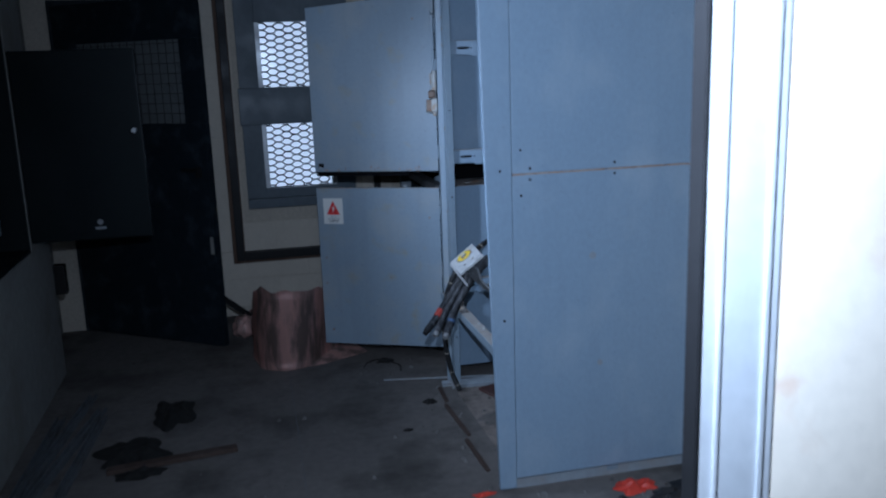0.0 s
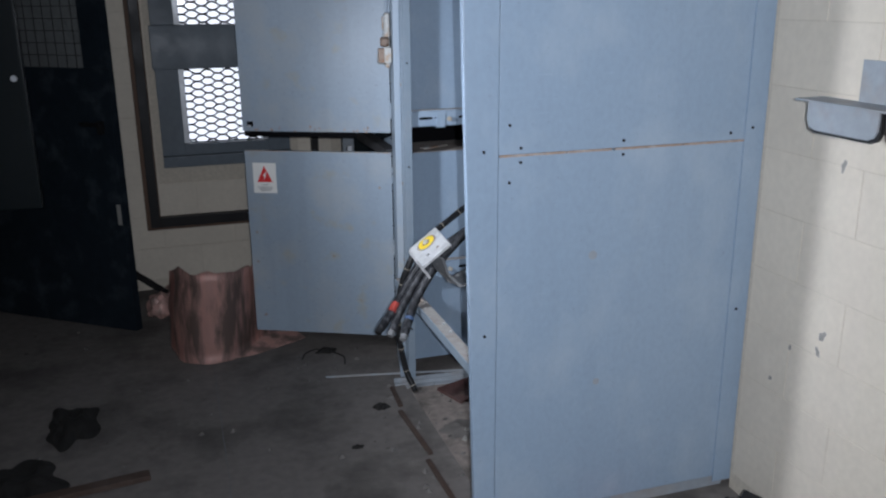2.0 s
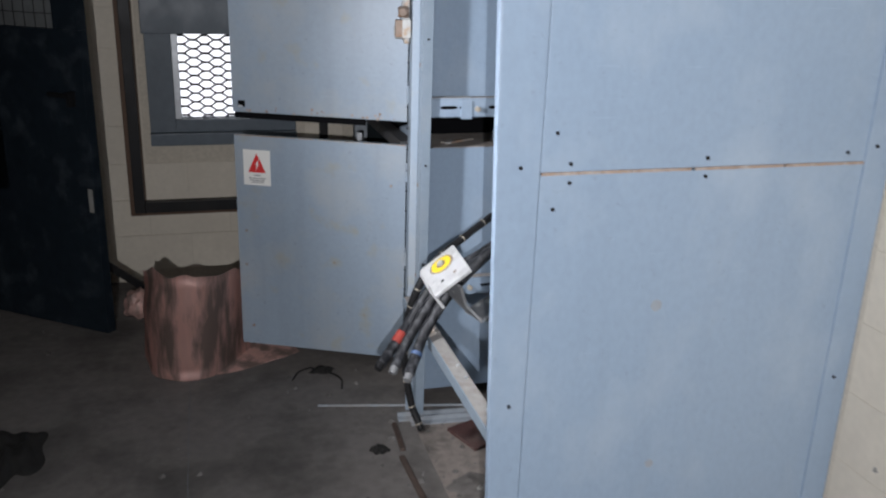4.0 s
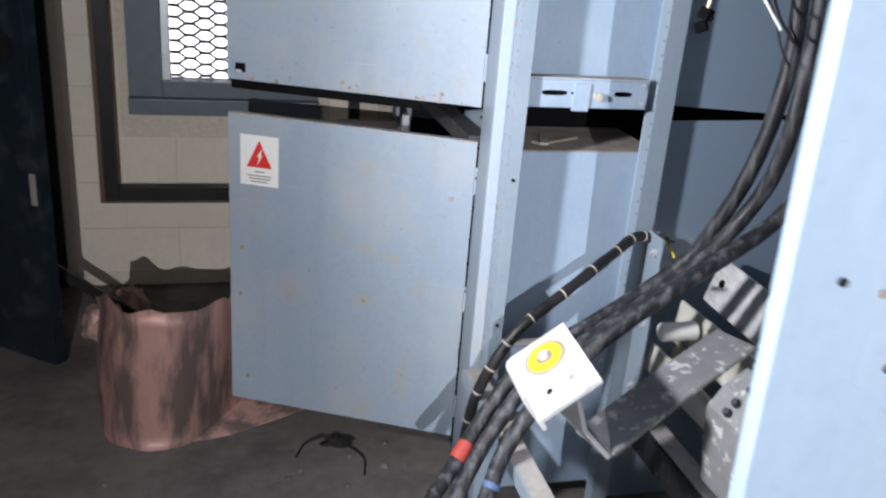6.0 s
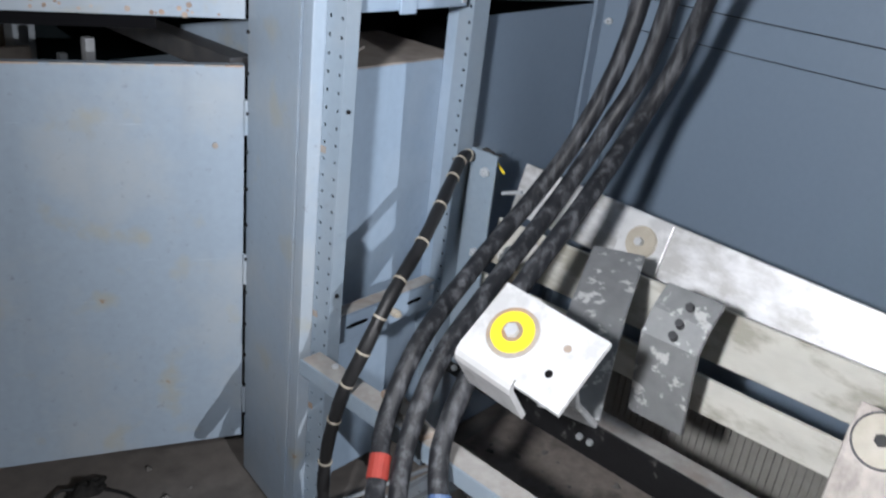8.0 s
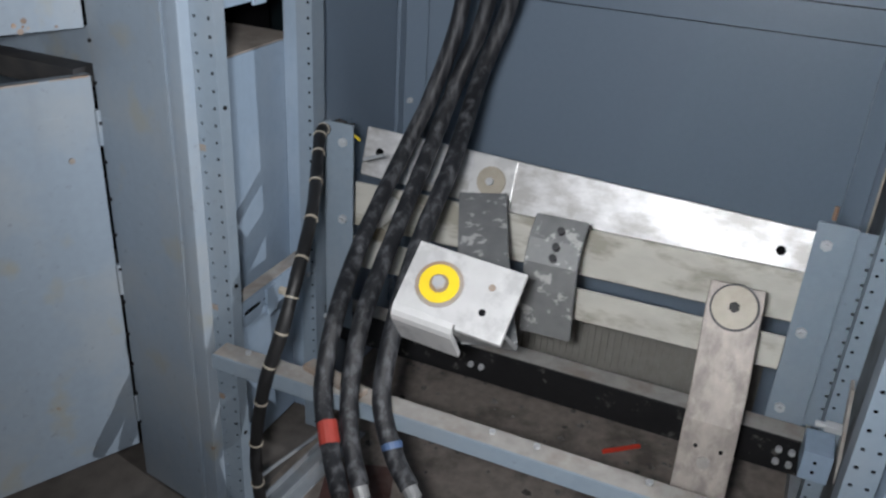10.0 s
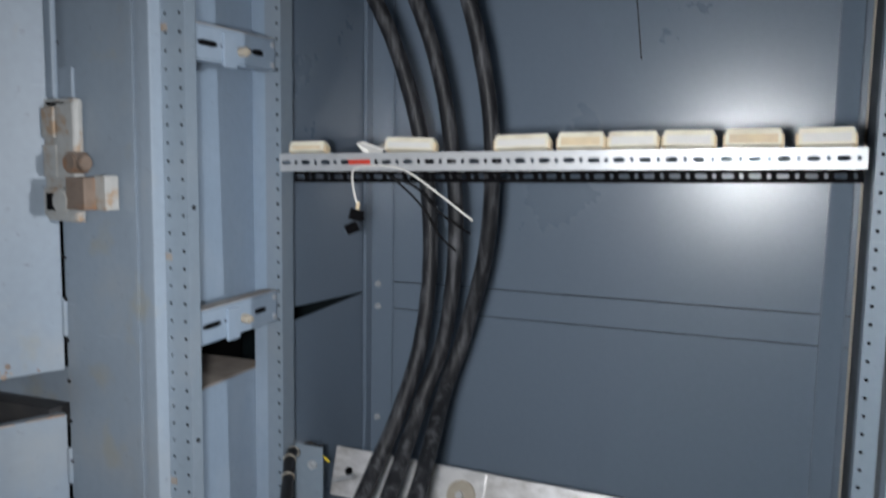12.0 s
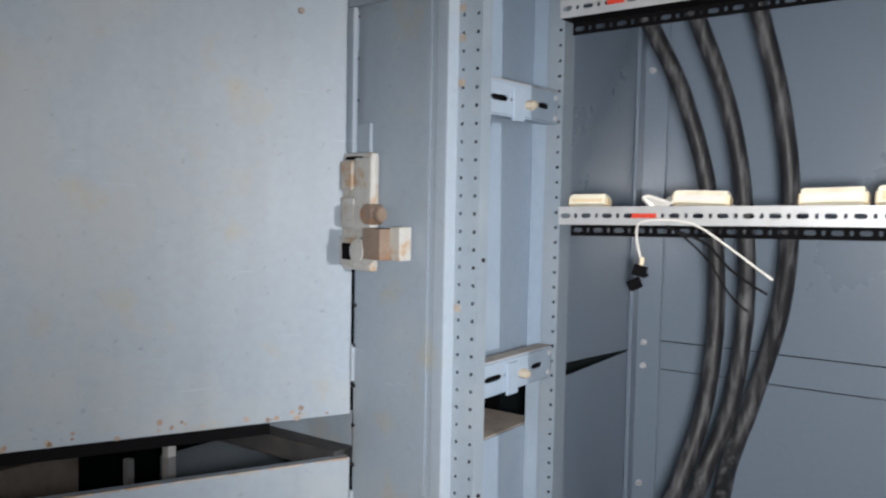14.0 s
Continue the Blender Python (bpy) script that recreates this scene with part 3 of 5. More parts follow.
for x, z, r in ((0.83, 0.88, 0.014), (0.86, 0.47, 0.011)):
    part("smudge", rod((x, Y0 + 0.0062, z), (x, Y0 + 0.0052, z), r, 9), PAINT_DIM, cub, "pale scuffed spot")
# inner face of the near side; its dark colour stands for shading
part("inner_lining", box(XF + 0.08, XB - 0.013, Y0 + 0.024, Y0 + 0.0265, 0.12, ZT), DULL_STEEL, cub)
part("floor_plate", box(0.56, 1.43, 3.17, 4.30, 0.0005, 0.0025), BAYDUST, cub, "dust-covered floor of the cubicle")
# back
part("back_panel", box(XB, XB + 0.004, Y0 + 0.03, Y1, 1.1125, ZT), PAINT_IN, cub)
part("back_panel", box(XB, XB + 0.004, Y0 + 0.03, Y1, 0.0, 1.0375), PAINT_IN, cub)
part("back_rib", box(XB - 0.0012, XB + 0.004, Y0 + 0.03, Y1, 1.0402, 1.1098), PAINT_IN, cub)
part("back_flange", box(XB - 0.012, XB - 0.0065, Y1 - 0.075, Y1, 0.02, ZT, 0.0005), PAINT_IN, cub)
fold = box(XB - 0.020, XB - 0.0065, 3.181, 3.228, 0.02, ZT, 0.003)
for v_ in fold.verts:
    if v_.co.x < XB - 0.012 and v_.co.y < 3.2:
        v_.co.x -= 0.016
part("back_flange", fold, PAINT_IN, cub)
for z in (0.74, 1.045, 1.105, 1.79, 0.35):
    part("clip", join(rod((XB - 0.013, Y1 - 0.035, z), (XB - 0.030, Y1 - 0.035, z), 0.004, 8), rod((XB - 0.013, Y1 - 0.035, z), (XB - 0.018, Y1 - 0.035, z), 0.0085, 6)), ZINC, cub)
    screw(cub, (XB - 0.012, Y0 + 0.07, z), (-1, 0, 0), 0.005)
part("square_hole", box(XB - 0.0125, XB - 0.011, 3.203, 3.216, 0.745, 0.765), VOID, cub)
# black sheet added behind the gaps so they read as shaded
part("seam_backing", box(XB + 0.006, XB + 0.008, Y0 + 0.03, Y1, 1.02, 1.13), VOID, cub, "black sheet for the shade in the rib's gaps")
part("top_cover", box(XF, XB, Y0, Y1, ZT, ZT + 0.004), PAINT, cub)
part("header", box(XF, XF + 0.03, Y0 + 0.062, Y1, ZT - 0.09, ZT, 0.003), PAINT, cub)

# the neighbouring cubicle: its side closes the far end, its two doors stand open across the aisle
cb2 = thing("neighbour_cubicle", (1.0, 5.1, 0), "blue-grey steel switchgear cubicle with both doors swung open", "electrical cabinet")
F1, F2 = Vector((0.555, 4.315, 0)), Vector((0.601, 4.568, 0))
ca = F2 - F1
CM = pose(F1.x, F1.y, 0, 0, 0, math.degrees(math.atan2(ca.y, ca.x)))
for nm, bm_ in (("corner_channel", box(0.03, ca.length - 0.004, -0.02, 0, 0.01, ZT, 0.002)), ("channel_lip", box(0.0, 0.03, -0.02, 0.006, 0.01, ZT, 0.004)),
                ("channel_bead", box(0.045, 0.053, 0.0, 0.004, 0.01, ZT, 0.0015))):
    bm_.transform(CM)
    part(nm, bm_, PAINT_DOOR, cb2)
for z in (1.785, 1.735, 1.66, 1.275, 0.875, 0.55, 0.34):
    part("square_hole", box(0.5735, 0.5748, 4.299, 4.3115, z - 0.006, z + 0.006), RUSTY, cb2, "rusted square hole")


def upright(parent, x, y0, y1, depth, cols, top):
    """A folded upright: perforated web facing the aisle at x, from y1 back to y0, with two plain returns."""
    w = y1 - y0
    web = part("post", perforated(pose(x, y1, 0, 0, 0, -90), holes_strip(w, 0.02, top, cols)), PAINT_POST, parent)
    part("flange", box(x, x + depth, y0 - 0.0025, y0, 0.02, top), PAINT_POST, web)
    part("flange", box(x, x + depth, y1, y1 + 0.0025, 0.02, top), PAINT_POST, web)
    # black sheet inside the post: shade behind the holes, put in as colour
    part("core", box(x + 0.012, x + 0.014, y0, y1, 0.02, top), VOID, web, "black sheet for the shade inside the post")


upright(cb2, 0.575, 4.268, 4.312, 0.030, (0.008, 0.037), ZT - 0.02)
upright(cb2, 0.915, 4.294, 4.326, 0.045, (0.025,), ZT - 0.02)
upright(cub, 0.485, 3.162, 3.198, 0.05, (0.007, 0.028), ZT - 0.1)
upright(cub, 0.90, 3.160, 3.192, 0.045, (0.007,), ZT - 0.1)
for z in (1.87, 1.36, 0.95, 0.60, 0.25):
    screw(cb2, (0.590, 4.2655, z), (0, -1, 0), 0.004)
YS = Y1 - 0.003
part("side_panel", box(0.63, 0.962, 4.372, 4.376, 1.105, ZT, 0.001), PAINT, cb2)
part("side_panel", box(0.63, 0.962, 4.372, 4.376, 0.06, 0.985, 0.001), PAINT, cb2)
part("side_fold", box(0.932, 0.962, 4.316, 4.3715, 0.06, ZT, 0.003), PAINT, cb2)


def side_sheet(za, zb, zc, zd, x0=0.962, x1=1.425):
    """A sheet whose lower edge runs from za to zb and upper edge from zc to zd."""
    bm = bmesh.new()
    fr_ = [bm.verts.new(p) for p in ((x0, YS, za), (x1, YS, zb), (x1, YS, zd), (x0, YS, zc))]
    bk = [bm.verts.new(Vector(v_.co) + Vector((0, 0.004, 0))) for v_ in fr_]
    bm.faces.new(fr_)
    bm.faces.new(list(reversed(bk)))
    for k in range(4):
        bm.faces.new((fr_[k], fr_[(k + 1) % 4], bk[(k + 1) % 4], bk[k]))
    return bm


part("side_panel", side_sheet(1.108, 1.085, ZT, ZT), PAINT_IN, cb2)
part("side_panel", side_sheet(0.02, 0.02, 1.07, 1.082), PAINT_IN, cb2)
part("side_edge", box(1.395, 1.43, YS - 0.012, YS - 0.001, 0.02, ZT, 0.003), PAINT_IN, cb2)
part("shelf_plate", box(0.648, 0.99, 4.378, 4.62, 0.980, 0.987), TAN, cb2, "dusty tan shelf board")
part("scrap", obox(pose(0.76, 4.47, 0.9905, 0, 0, 30), 0.14, 0.03, 0.006, 0.001), RUSTY, cb2)
part("scrap", obox(pose(0.72, 4.44, 0.9972, 0, 0, 70), 0.09, 0.02, 0.006, 0.001), RAILDUST, cb2)
# added black sheet: the darkness behind the shelf, no real barrier
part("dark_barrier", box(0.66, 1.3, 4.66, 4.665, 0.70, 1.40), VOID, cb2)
# inside walls of the blue-grey cubicle, blackened in colour for the shade
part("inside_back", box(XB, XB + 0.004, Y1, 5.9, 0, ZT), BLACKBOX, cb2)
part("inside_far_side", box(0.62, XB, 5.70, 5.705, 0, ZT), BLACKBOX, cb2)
part("roof", box(0.56, XB, Y1, 5.72, ZT, ZT + 0.004), PAINT, cb2)
part("cross_bar", box(0.580, 0.632, 4.592, 5.62, 0.925, 0.967, 0.003), DARKBAR, cb2, "dark cross bar")
gus = box(0.638, 0.642, 4.578, 4.86, 0.930, 1.041)
for v_ in gus.verts:
    if v_.co.y > 4.7 and v_.co.z > 1.0:
        v_.co.z = 0.972
part("gusset", gus, PAINT_DOOR, cb2, "blue-grey corner gusset")
# black bar stands in for the shade deep inside the cubicle
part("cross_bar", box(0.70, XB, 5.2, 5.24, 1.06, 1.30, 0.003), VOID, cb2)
part("upright", box(0.492, 0.512, 4.99, 5.012, 0.0, 0.925, 0.002), ZINC, cb2)
part("upright", box(0.515, 0.533, 5.17, 5.188, 0.0, 0.85, 0.002), PAINT_DIM, cb2)
part("inner_sheet", join(box(0.70, 0.95, 5.30, 5.304, 0.1, 0.79), box(0.97, 1.25, 5.36, 5.364, 0.1, 0.80)), PAINT_POST, cb2, "inner blue-grey sheet")
part("upright", box(0.60, 0.66, 5.64, 5.70, 0.02, ZT, 0.003), PAINT_DIM, cb2)
part("barrier_sheet", box(0.36, 0.57, 5.46, 5.475, 0.0, 0.80), TAN, cb2, "dusty barrier board")

# slotted brackets bolted across the far side
for z in (1.138, 1.645, 0.50):
    h0, h1 = z - 0.028, z + 0.028
    br = part("bracket", join(perforated(pose(0.606, 4.290, 0), [(0.0, 0.032, h0, h1, 0, 0), (0.032, 0.10, h0, h1, 0.029, 0.0055), (0.10, 0.115, h0, h1, 0.0035, 0.0035),
              (0.115, 0.20, h0, h1, 0, 0), (0.20, 0.252, h0, h1, 0.021, 0.0055), (0.252, 0.284, h0, h1, 0, 0)]),
              box(0.606, 0.89, 4.290, 4.320, z - 0.0315, z - 0.0285), box(0.606, 0.89, 4.290, 4.320, z + 0.0285, z + 0.0315)), PAINT, cb2)
    part("dust", box(0.607, 0.889, 4.2895, 4.3195, z + 0.0316, z + 0.0332), RAILDUST, br, "settled dust on the bracket")
    # black sheet behind the slots, coloured as the shade there
    part("hollow", box(0.607, 0.889, 4.312, 4.314, h0, h1), VOID, br, "black sheet for the shade behind the slots")
    part("clamp_plate", box(0.714, 0.752, 4.284, 4.2895, z - 0.038, z + 0.022, 0.0015), PAINT, br)
    part("bolt", join(rod((0.770, 4.2895, z - 0.005), (0.770, 4.275, z - 0.005), 0.0095, 6), rod((0.770, 4.275, z - 0.005), (0.770, 4.269, z - 0.005), 0.005, 8)), DISC, br)
    for dz in (-0.02, 0.02):
        screw(cb2, (0.880, 4.290, z + dz), (0, -1, 0), 0.0055, ZINC, "bolt")

# ---- the two open doors, their latch and sign ----
E0, E1 = Vector((0.600, 4.566, 0)), Vector((-0.004, 4.855, 0))
dd = E0 - E1
LM = pose(E1.x, E1.y, 0, 0, 0, math.degrees(math.atan2(dd.y, dd.x)))
LW = dd.length


def on_door(bm):
    bm.transform(LM)
    return bm


def cab_door(z0, z1, label, rise=0.0):
    d = thing("cubicle_door", (E1.x, E1.y, z0), label, "cabinet door", "open doors of the neighbouring cubicle")
    lf = join(box(0, LW - 0.004, 0, 0.004, z0, z1, 0.0015), box(0, 0.003, 0.004, 0.022, z0, z1), box(LW - 0.007, LW - 0.004, 0.004, 0.022, z0, z1),
              box(0.003, LW - 0.007, 0.004, 0.022, z0, z0 + 0.003), box(0.003, LW - 0.007, 0.004, 0.022, z1 - 0.003, z1))
    for v_ in lf.verts:
        if v_.co.z > z1 - 0.01:
            v_.co.z += rise * v_.co.x / LW
    part("leaf", on_door(lf), PAINT_DOOR, d)
    for k in range(3):
        zz = z0 + 0.10 + k * (z1 - z0 - 0.2) / 2
        part("hinge", on_door(rod((LW - 0.001, -0.002, zz - 0.035), (LW - 0.001, -0.002, zz + 0.035), 0.005, 10)), PAINT_DOOR, d)
    return d


d_up = cab_door(1.043, 1.875, "upper blue-grey steel cubicle door standing open, rust-spotted edge", 0.05)
d_lo = cab_door(0.100, 0.956, "lower blue-grey steel cubicle door standing open, with warning sign")
random.seed(8)
x = 0.003
while x < LW - 0.03:
    w = random.uniform(0.03, 0.09)
    part("worn_edge", on_door(box(x, min(x + w, LW - 0.006), -0.0007, 0.0045, 0.9535, 0.9569)), random.choice((SEAM_RUST, RAILDUST)), d_lo, "rusty worn top edge")
    x += w + random.uniform(0.0, 0.02)
# added black strip: the dark interior seen below the door edge
part("seal_lip", on_door(box(0.004, LW - 0.16, 0.012, 0.018, 1.018, 1.0425)), VOID, d_up, "black strip for the darkness under the door")
part("lock_hole", on_door(box(0.022, 0.050, -0.0012, 0.0, 1.063, 1.086)), VOID, d_up)
part("lock_hole", on_door(box(0.024, 0.040, -0.0025, 0.0, 1.062, 1.069)), ZINC, d_up)
for x, z in ((0.035, 0.58), (0.03, 0.44), (0.61, 0.80), (0.05, 0.18)):
    part("screw", on_door(rod((x, 0.0, z), (x, -0.003, z), 0.006, 8)), RUSTY, d_lo)
part("screw", on_door(rod((0.56, 0.0, 1.80), (0.56, -0.003, 1.80), 0.006, 8)), RUSTY, d_up)
random.seed(4)
for k in range(26):
    x = random.uniform(0.03, LW - 0.05)
    z = 1.043 + abs(random.gauss(0, 0.010)) + 0.003
    r = random.uniform(0.002, 0.006)
    part("rust_spot", on_door(rod((x, 0.0, z), (x, -0.0007, z), r, 7)), SEAM_RUST if k % 3 else BRASS, d_up)
# warning sign: white card, red triangle with a white bolt, grey lines of print
sg = single("warning_sign", on_door(box(0.034, 0.141, -0.0016, -0.0001, 0.765, 0.902)), WHITE, (E1.x + 0.1, E1.y - 0.04, 0.756), "white electrical hazard sign with a red triangle on a door", "sign")


def flat(pts, y0, y1):
    bm = bmesh.new()
    a = [bm.verts.new((x, y0, z)) for x, z in pts]
    b = [bm.verts.new((x, y1, z)) for x, z in pts]
    bm.faces.new(a)
    bm.faces.new(list(reversed(b)))
    for k in range(len(pts)):
        bm.faces.new((a[k], a[(k + 1) % len(pts)], b[(k + 1) % len(pts)], b[k]))
    return on_door(bm)


part("triangle", flat([(0.052, 0.815), (0.123, 0.815), (0.0875, 0.889)], -0.0020, -0.0014), SIGNRED, sg)
part("bolt_symbol", join(flat([(0.0965, 0.868), (0.0795, 0.843), (0.0905, 0.845)], -0.0024, -0.0018), flat([(0.086, 0.848), (0.0975, 0.850), (0.0815, 0.821), (0.0875, 0.843)], -0.0024, -0.0018)), WHITE, sg)
for z, w in ((0.803, 0.014), (0.792, 0.034), (0.784, 0.030), (0.776, 0.024)):
    part("print_line", on_door(box(0.0875 - w, 0.0875 + w, -0.0020, -0.0014, z - 0.0016, z + 0.0016)), SIGNINK, sg)

lt = thing("door_latch", (0.58, 4.55, 1.32), "rust-spotted grey cast latch with a seized padlock at the door edge", "latch")


def on_channel(bm):
    bm.transform(CM)
    return bm


# local x runs along the channel towards the hinge, local y out into the aisle
def on_latch(bm):
    bm.transform(Matrix.Translation((0.017, 0, 0)))
    return on_channel(bm)


part("case", on_latch(join(box(0.160, 0.255, 0.004, 0.024, 1.325, 1.545, 0.009), box(0.208, 0.243, 0.024, 0.032, 1.475, 1.53, 0.005), box(0.205, 0.243, 0.024, 0.030, 1.405, 1.462, 0.005),
                             box(0.200, 0.248, 0.024, 0.029, 1.335, 1.385, 0.004))), LATCH, lt)
part("pocket", on_latch(box(0.212, 0.238, 0.0285, 0.0300, 1.345, 1.376)), VOID, lt)
part("pocket", on_latch(box(0.186, 0.236, 0.0235, 0.0248, 1.532, 1.538)), VOID, lt)
part("cover", on_latch(box(0.158, 0.204, 0.0235, 0.028, 1.40, 1.535, 0.004)), LATCH, lt)
part("rod", on_latch(join(box(0.222, 0.242, 0.008, 0.020, 1.545, 1.815, 0.004), box(0.130, 0.242, 0.008, 0.020, 1.8155, 1.832, 0.004))), PAINT_DOOR, lt, "painted flat locking rod")
part("boss", on_latch(rod((0.160, 0.024, 1.365), (0.160, 0.058, 1.365), 0.024, 16, 0.005)), LATCH, lt)
part("knob", on_latch(join(rod((0.150, 0.010, 1.432), (0.150, 0.045, 1.432), 0.019, 12, 0.003), rod((0.165, 0.030, 1.432), (0.120, 0.030, 1.432), 0.013, 10, 0.002))), BRASS, lt, "orange-rusted knob")
part("padlock", on_latch(box(0.095, 0.145, 0.020, 0.056, 1.352, 1.408, 0.004)), BRASS, lt, "seized brown padlock body")
part("hasp", on_latch(box(0.068, 0.096, 0.006, 0.034, 1.352, 1.412, 0.003)), LATCH, lt)
part("tab", on_latch(box(0.185, 0.225, 0.0005, 0.008, 1.545, 1.60, 0.003)), PAINT_DOOR, lt)
for k in range(22):
    z = 0.16 + k * 0.078
    part("hinge_pin", on_channel(rod((0.250, 0.001, z), (0.250, 0.001, z + 0.006), 0.004, 6)), BLACKIRON, cb2)

# ---- inside the open cubicle: busbars, links, supports ----
bb = thing("busbar_set", (1.05, 3.75, 0.4), "flat oxidised aluminium busbars bolted between two supports", "busbars", nudge=(0.02, 0, 0.019))
part("busbar", strip([(1.135, 4.298, 0.669), (1.135, 3.27, 0.640)], (0.32, 0, 1), 0.116, 0.010), ALU, bb)
part("busbar", strip([(1.035, 4.27, 0.575), (1.035, 3.28, 0.600)], (0.12, 0, 1), 0.105, 0.010), ALU_DUST, bb)
part("busbar", strip([(0.965, 4.25, 0.490), (0.965, 3.29, 0.510)], (0.12, 0, 1), 0.070, 0.010), ALU_DUST, bb)
for y in (4.255, 3.335):
    part("hole", rod((1.131, y, 0.655 + (y - 3.7) * 0.028 + 0.0025), (1.1285, y, 0.655 + (y - 3.7) * 0.028 + 0.0035), 0.010, 12), VOID, bb)
part("pad", obox(pose(1.1265, 3.965, 0.6625, 0, 21.8, 0), 0.008, 0.105, 0.108, 0.002), ALU_BRIGHT, bb)
part("insulator", rod((1.124, 3.965, 0.6635), (1.1155, 3.965, 0.667), 0.034, 24, 0.002), DISC, bb, "round tan resin washer")
part("bolt", rod((1.1155, 3.965, 0.667), (1.1025, 3.965, 0.672), 0.009, 6), ZINC, bb)
part("insulator", rod((1.02, 4.16, 0.60), (0.93, 4.16, 0.60), 0.022, 16, 0.003), WHITE, bb, "white stand-off insulator")
part("insulator", rod((1.03, 4.20, 0.50), (1.015, 4.20, 0.50), 0.034, 20, 0.002), DISC, bb)
for y0, y1, yb, yr, zb, holes_y in ((3.225, 3.292, 3.270, 3.222, 0.385, 3.165), (4.215, 4.283, 4.238, 4.283, 0.30, 4.283)):
    sup = part("support", join(box(0.928, 0.933, y0, y1, zb, 0.805, 0.0015), box(0.933, 0.958, yr, yr + 0.004, zb, 0.80)), PAINT_POST, bb, "blue-grey folded support")
    part("rear_flange", perforated(pose(0.958, holes_y + 0.057, 0, 0, 0, -90), holes_strip(0.057, zb - 0.015, 0.79, (0.0285,))), PAINT_POST, sup)
    for z in (0.765, 0.585, 0.415):
        part("bolt", join(rod((0.928, yb, z), (0.921, yb, z), 0.0105, 6), rod((0.921, yb, z), (0.914, yb, z), 0.005, 8)), ZINC, sup)
part("stud", rod((0.95, 3.268, 0.805), (0.95, 3.268, 0.83), 0.004, 8), BRASS, bb)
part("pin", rod((0.93, 4.19, 0.735), (0.925, 4.14, 0.755), 0.004, 8), ZINC, bb, "bright split pin")

lk = thing("busbar_link", (0.75, 3.83, 0.6), "bent aluminium busbar link with a yellow torque label", "busbar link", nudge=(0.015, 0, 0.008))
part("bar", strip([(0.965, 3.925, 0.713), (0.80, 3.855, 0.665), (0.65, 3.785, 0.620), (0.60, 3.76, 0.607)], (0.35, -0.93, 0.05), 0.098, 0.010), ALU_DULL, lk)
part("bar", strip([(0.60, 3.76, 0.607), (0.55, 3.77, 0.66), (0.535, 3.775, 0.715)], (0.2, -0.98, 0.0), 0.098, 0.010), ALU_DULL, lk)
# terminal plate in its own axes: u along its length, v down its slope
pu, pv = Vector((-0.02, -0.99, -0.06)).normalized(), Vector((-0.80, 0.02, -0.60)).normalized()
pn = pu.cross(pv).normalized()
if pn.z < 0:
    pn = -pn
PM = Matrix.Translation((0.514, 3.788, 0.7445)) @ Matrix((pu, pv, pn)).transposed().to_4x4()


def on_plate(bm):
    bm.transform(PM)
    return bm


part("terminal_plate", on_plate(join(box(-0.093, 0.093, -0.062, 0.055, -0.005, 0.005, 0.002), box(0.016, 0.093, 0.054, 0.062, -0.005, 0.005, 0.001),
                                     strip([(-0.0395, 0.054, 0.0), (-0.0395, 0.061, -0.0015), (-0.0395, 0.066, -0.006), (-0.0395, 0.069, -0.014), (-0.0395, 0.0695, -0.09)], (1, 0, 0), 0.105, 0.009, 0))), ALU_BRIGHT, lk, "bright aluminium terminal plate")
part("washer", on_plate(rod((-0.034, 0, 0.005), (-0.034, 0, 0.0065), 0.040, 28)), RUSTY, lk)
part("label_disc", on_plate(rod((-0.034, 0, 0.0065), (-0.034, 0, 0.0085), 0.033, 28)), YELLOW, lk, "round yellow label")
part("label_ring", on_plate(rod((-0.034, 0, 0.0085), (-0.034, 0, 0.0092), 0.016, 20)), BRASS, lk)
part("bolt", on_plate(rod((-0.034, 0, 0.0092), (-0.034, 0, 0.016), 0.011, 6)), ZINC, lk)
for u, v_ in ((0.048, -0.022), (0.048, 0.022)):
    part("hole", on_plate(rod((u, v_, 0.0042), (u, v_, 0.0056), 0.006, 12)), VOID if v_ > 0 else RUSTY, lk)

l2 = thing("folded_link", (0.86, 3.73, 0.5), "folded aluminium link plate with three studs", "busbar link", nudge=(0.015, 0, 0.012))
part("plate", strip([(0.905, 3.735, 0.722), (0.862, 3.733, 0.690), (0.835, 3.73, 0.655), (0.838, 3.73, 0.60), (0.855, 3.73, 0.488)], (0.05, -1, 0), 0.104, 0.012), ALU_DULL, l2)
for z, x in ((0.705, 0.878), (0.683, 0.852), (0.665, 0.838)):
    part("stud", join(rod((x + 0.004, 3.727, z - 0.004), (x - 0.010, 3.727, z + 0.010), 0.0075, 8)), DARKBAR, l2)
l3 = thing("long_link", (0.8, 3.38, 0.1), "long bent aluminium link strip with a round washer", "busbar link", nudge=(0.006, 0.004, -0.012))
part("plate", strip([(0.90, 3.39, 0.700), (0.865, 3.388, 0.655), (0.815, 3.38, 0.53), (0.79, 3.378, 0.47), (0.76, 3.375, 0.36), (0.70, 3.37, 0.15), (0.665, 3.367, 0.012)], (0.0, -1, 0), 0.098, 0.010), ALU_WORN, l3)
# dark ring added to outline the washer like a shaded groove
part("washer", rod((0.866, 3.388, 0.672), (0.855, 3.388, 0.6786), 0.043, 28, 0.001), DARKBAR, l3, "dark outline ring for the shaded groove")
part("washer", rod((0.855, 3.388, 0.6786), (0.852, 3.388, 0.6804), 0.039, 28, 0.001), DISC, l3, "tan resin washer")
part("bolt", rod((0.852, 3.388, 0.6804), (0.842, 3.388, 0.6864), 0.010, 6), BLACKIRON, l3)
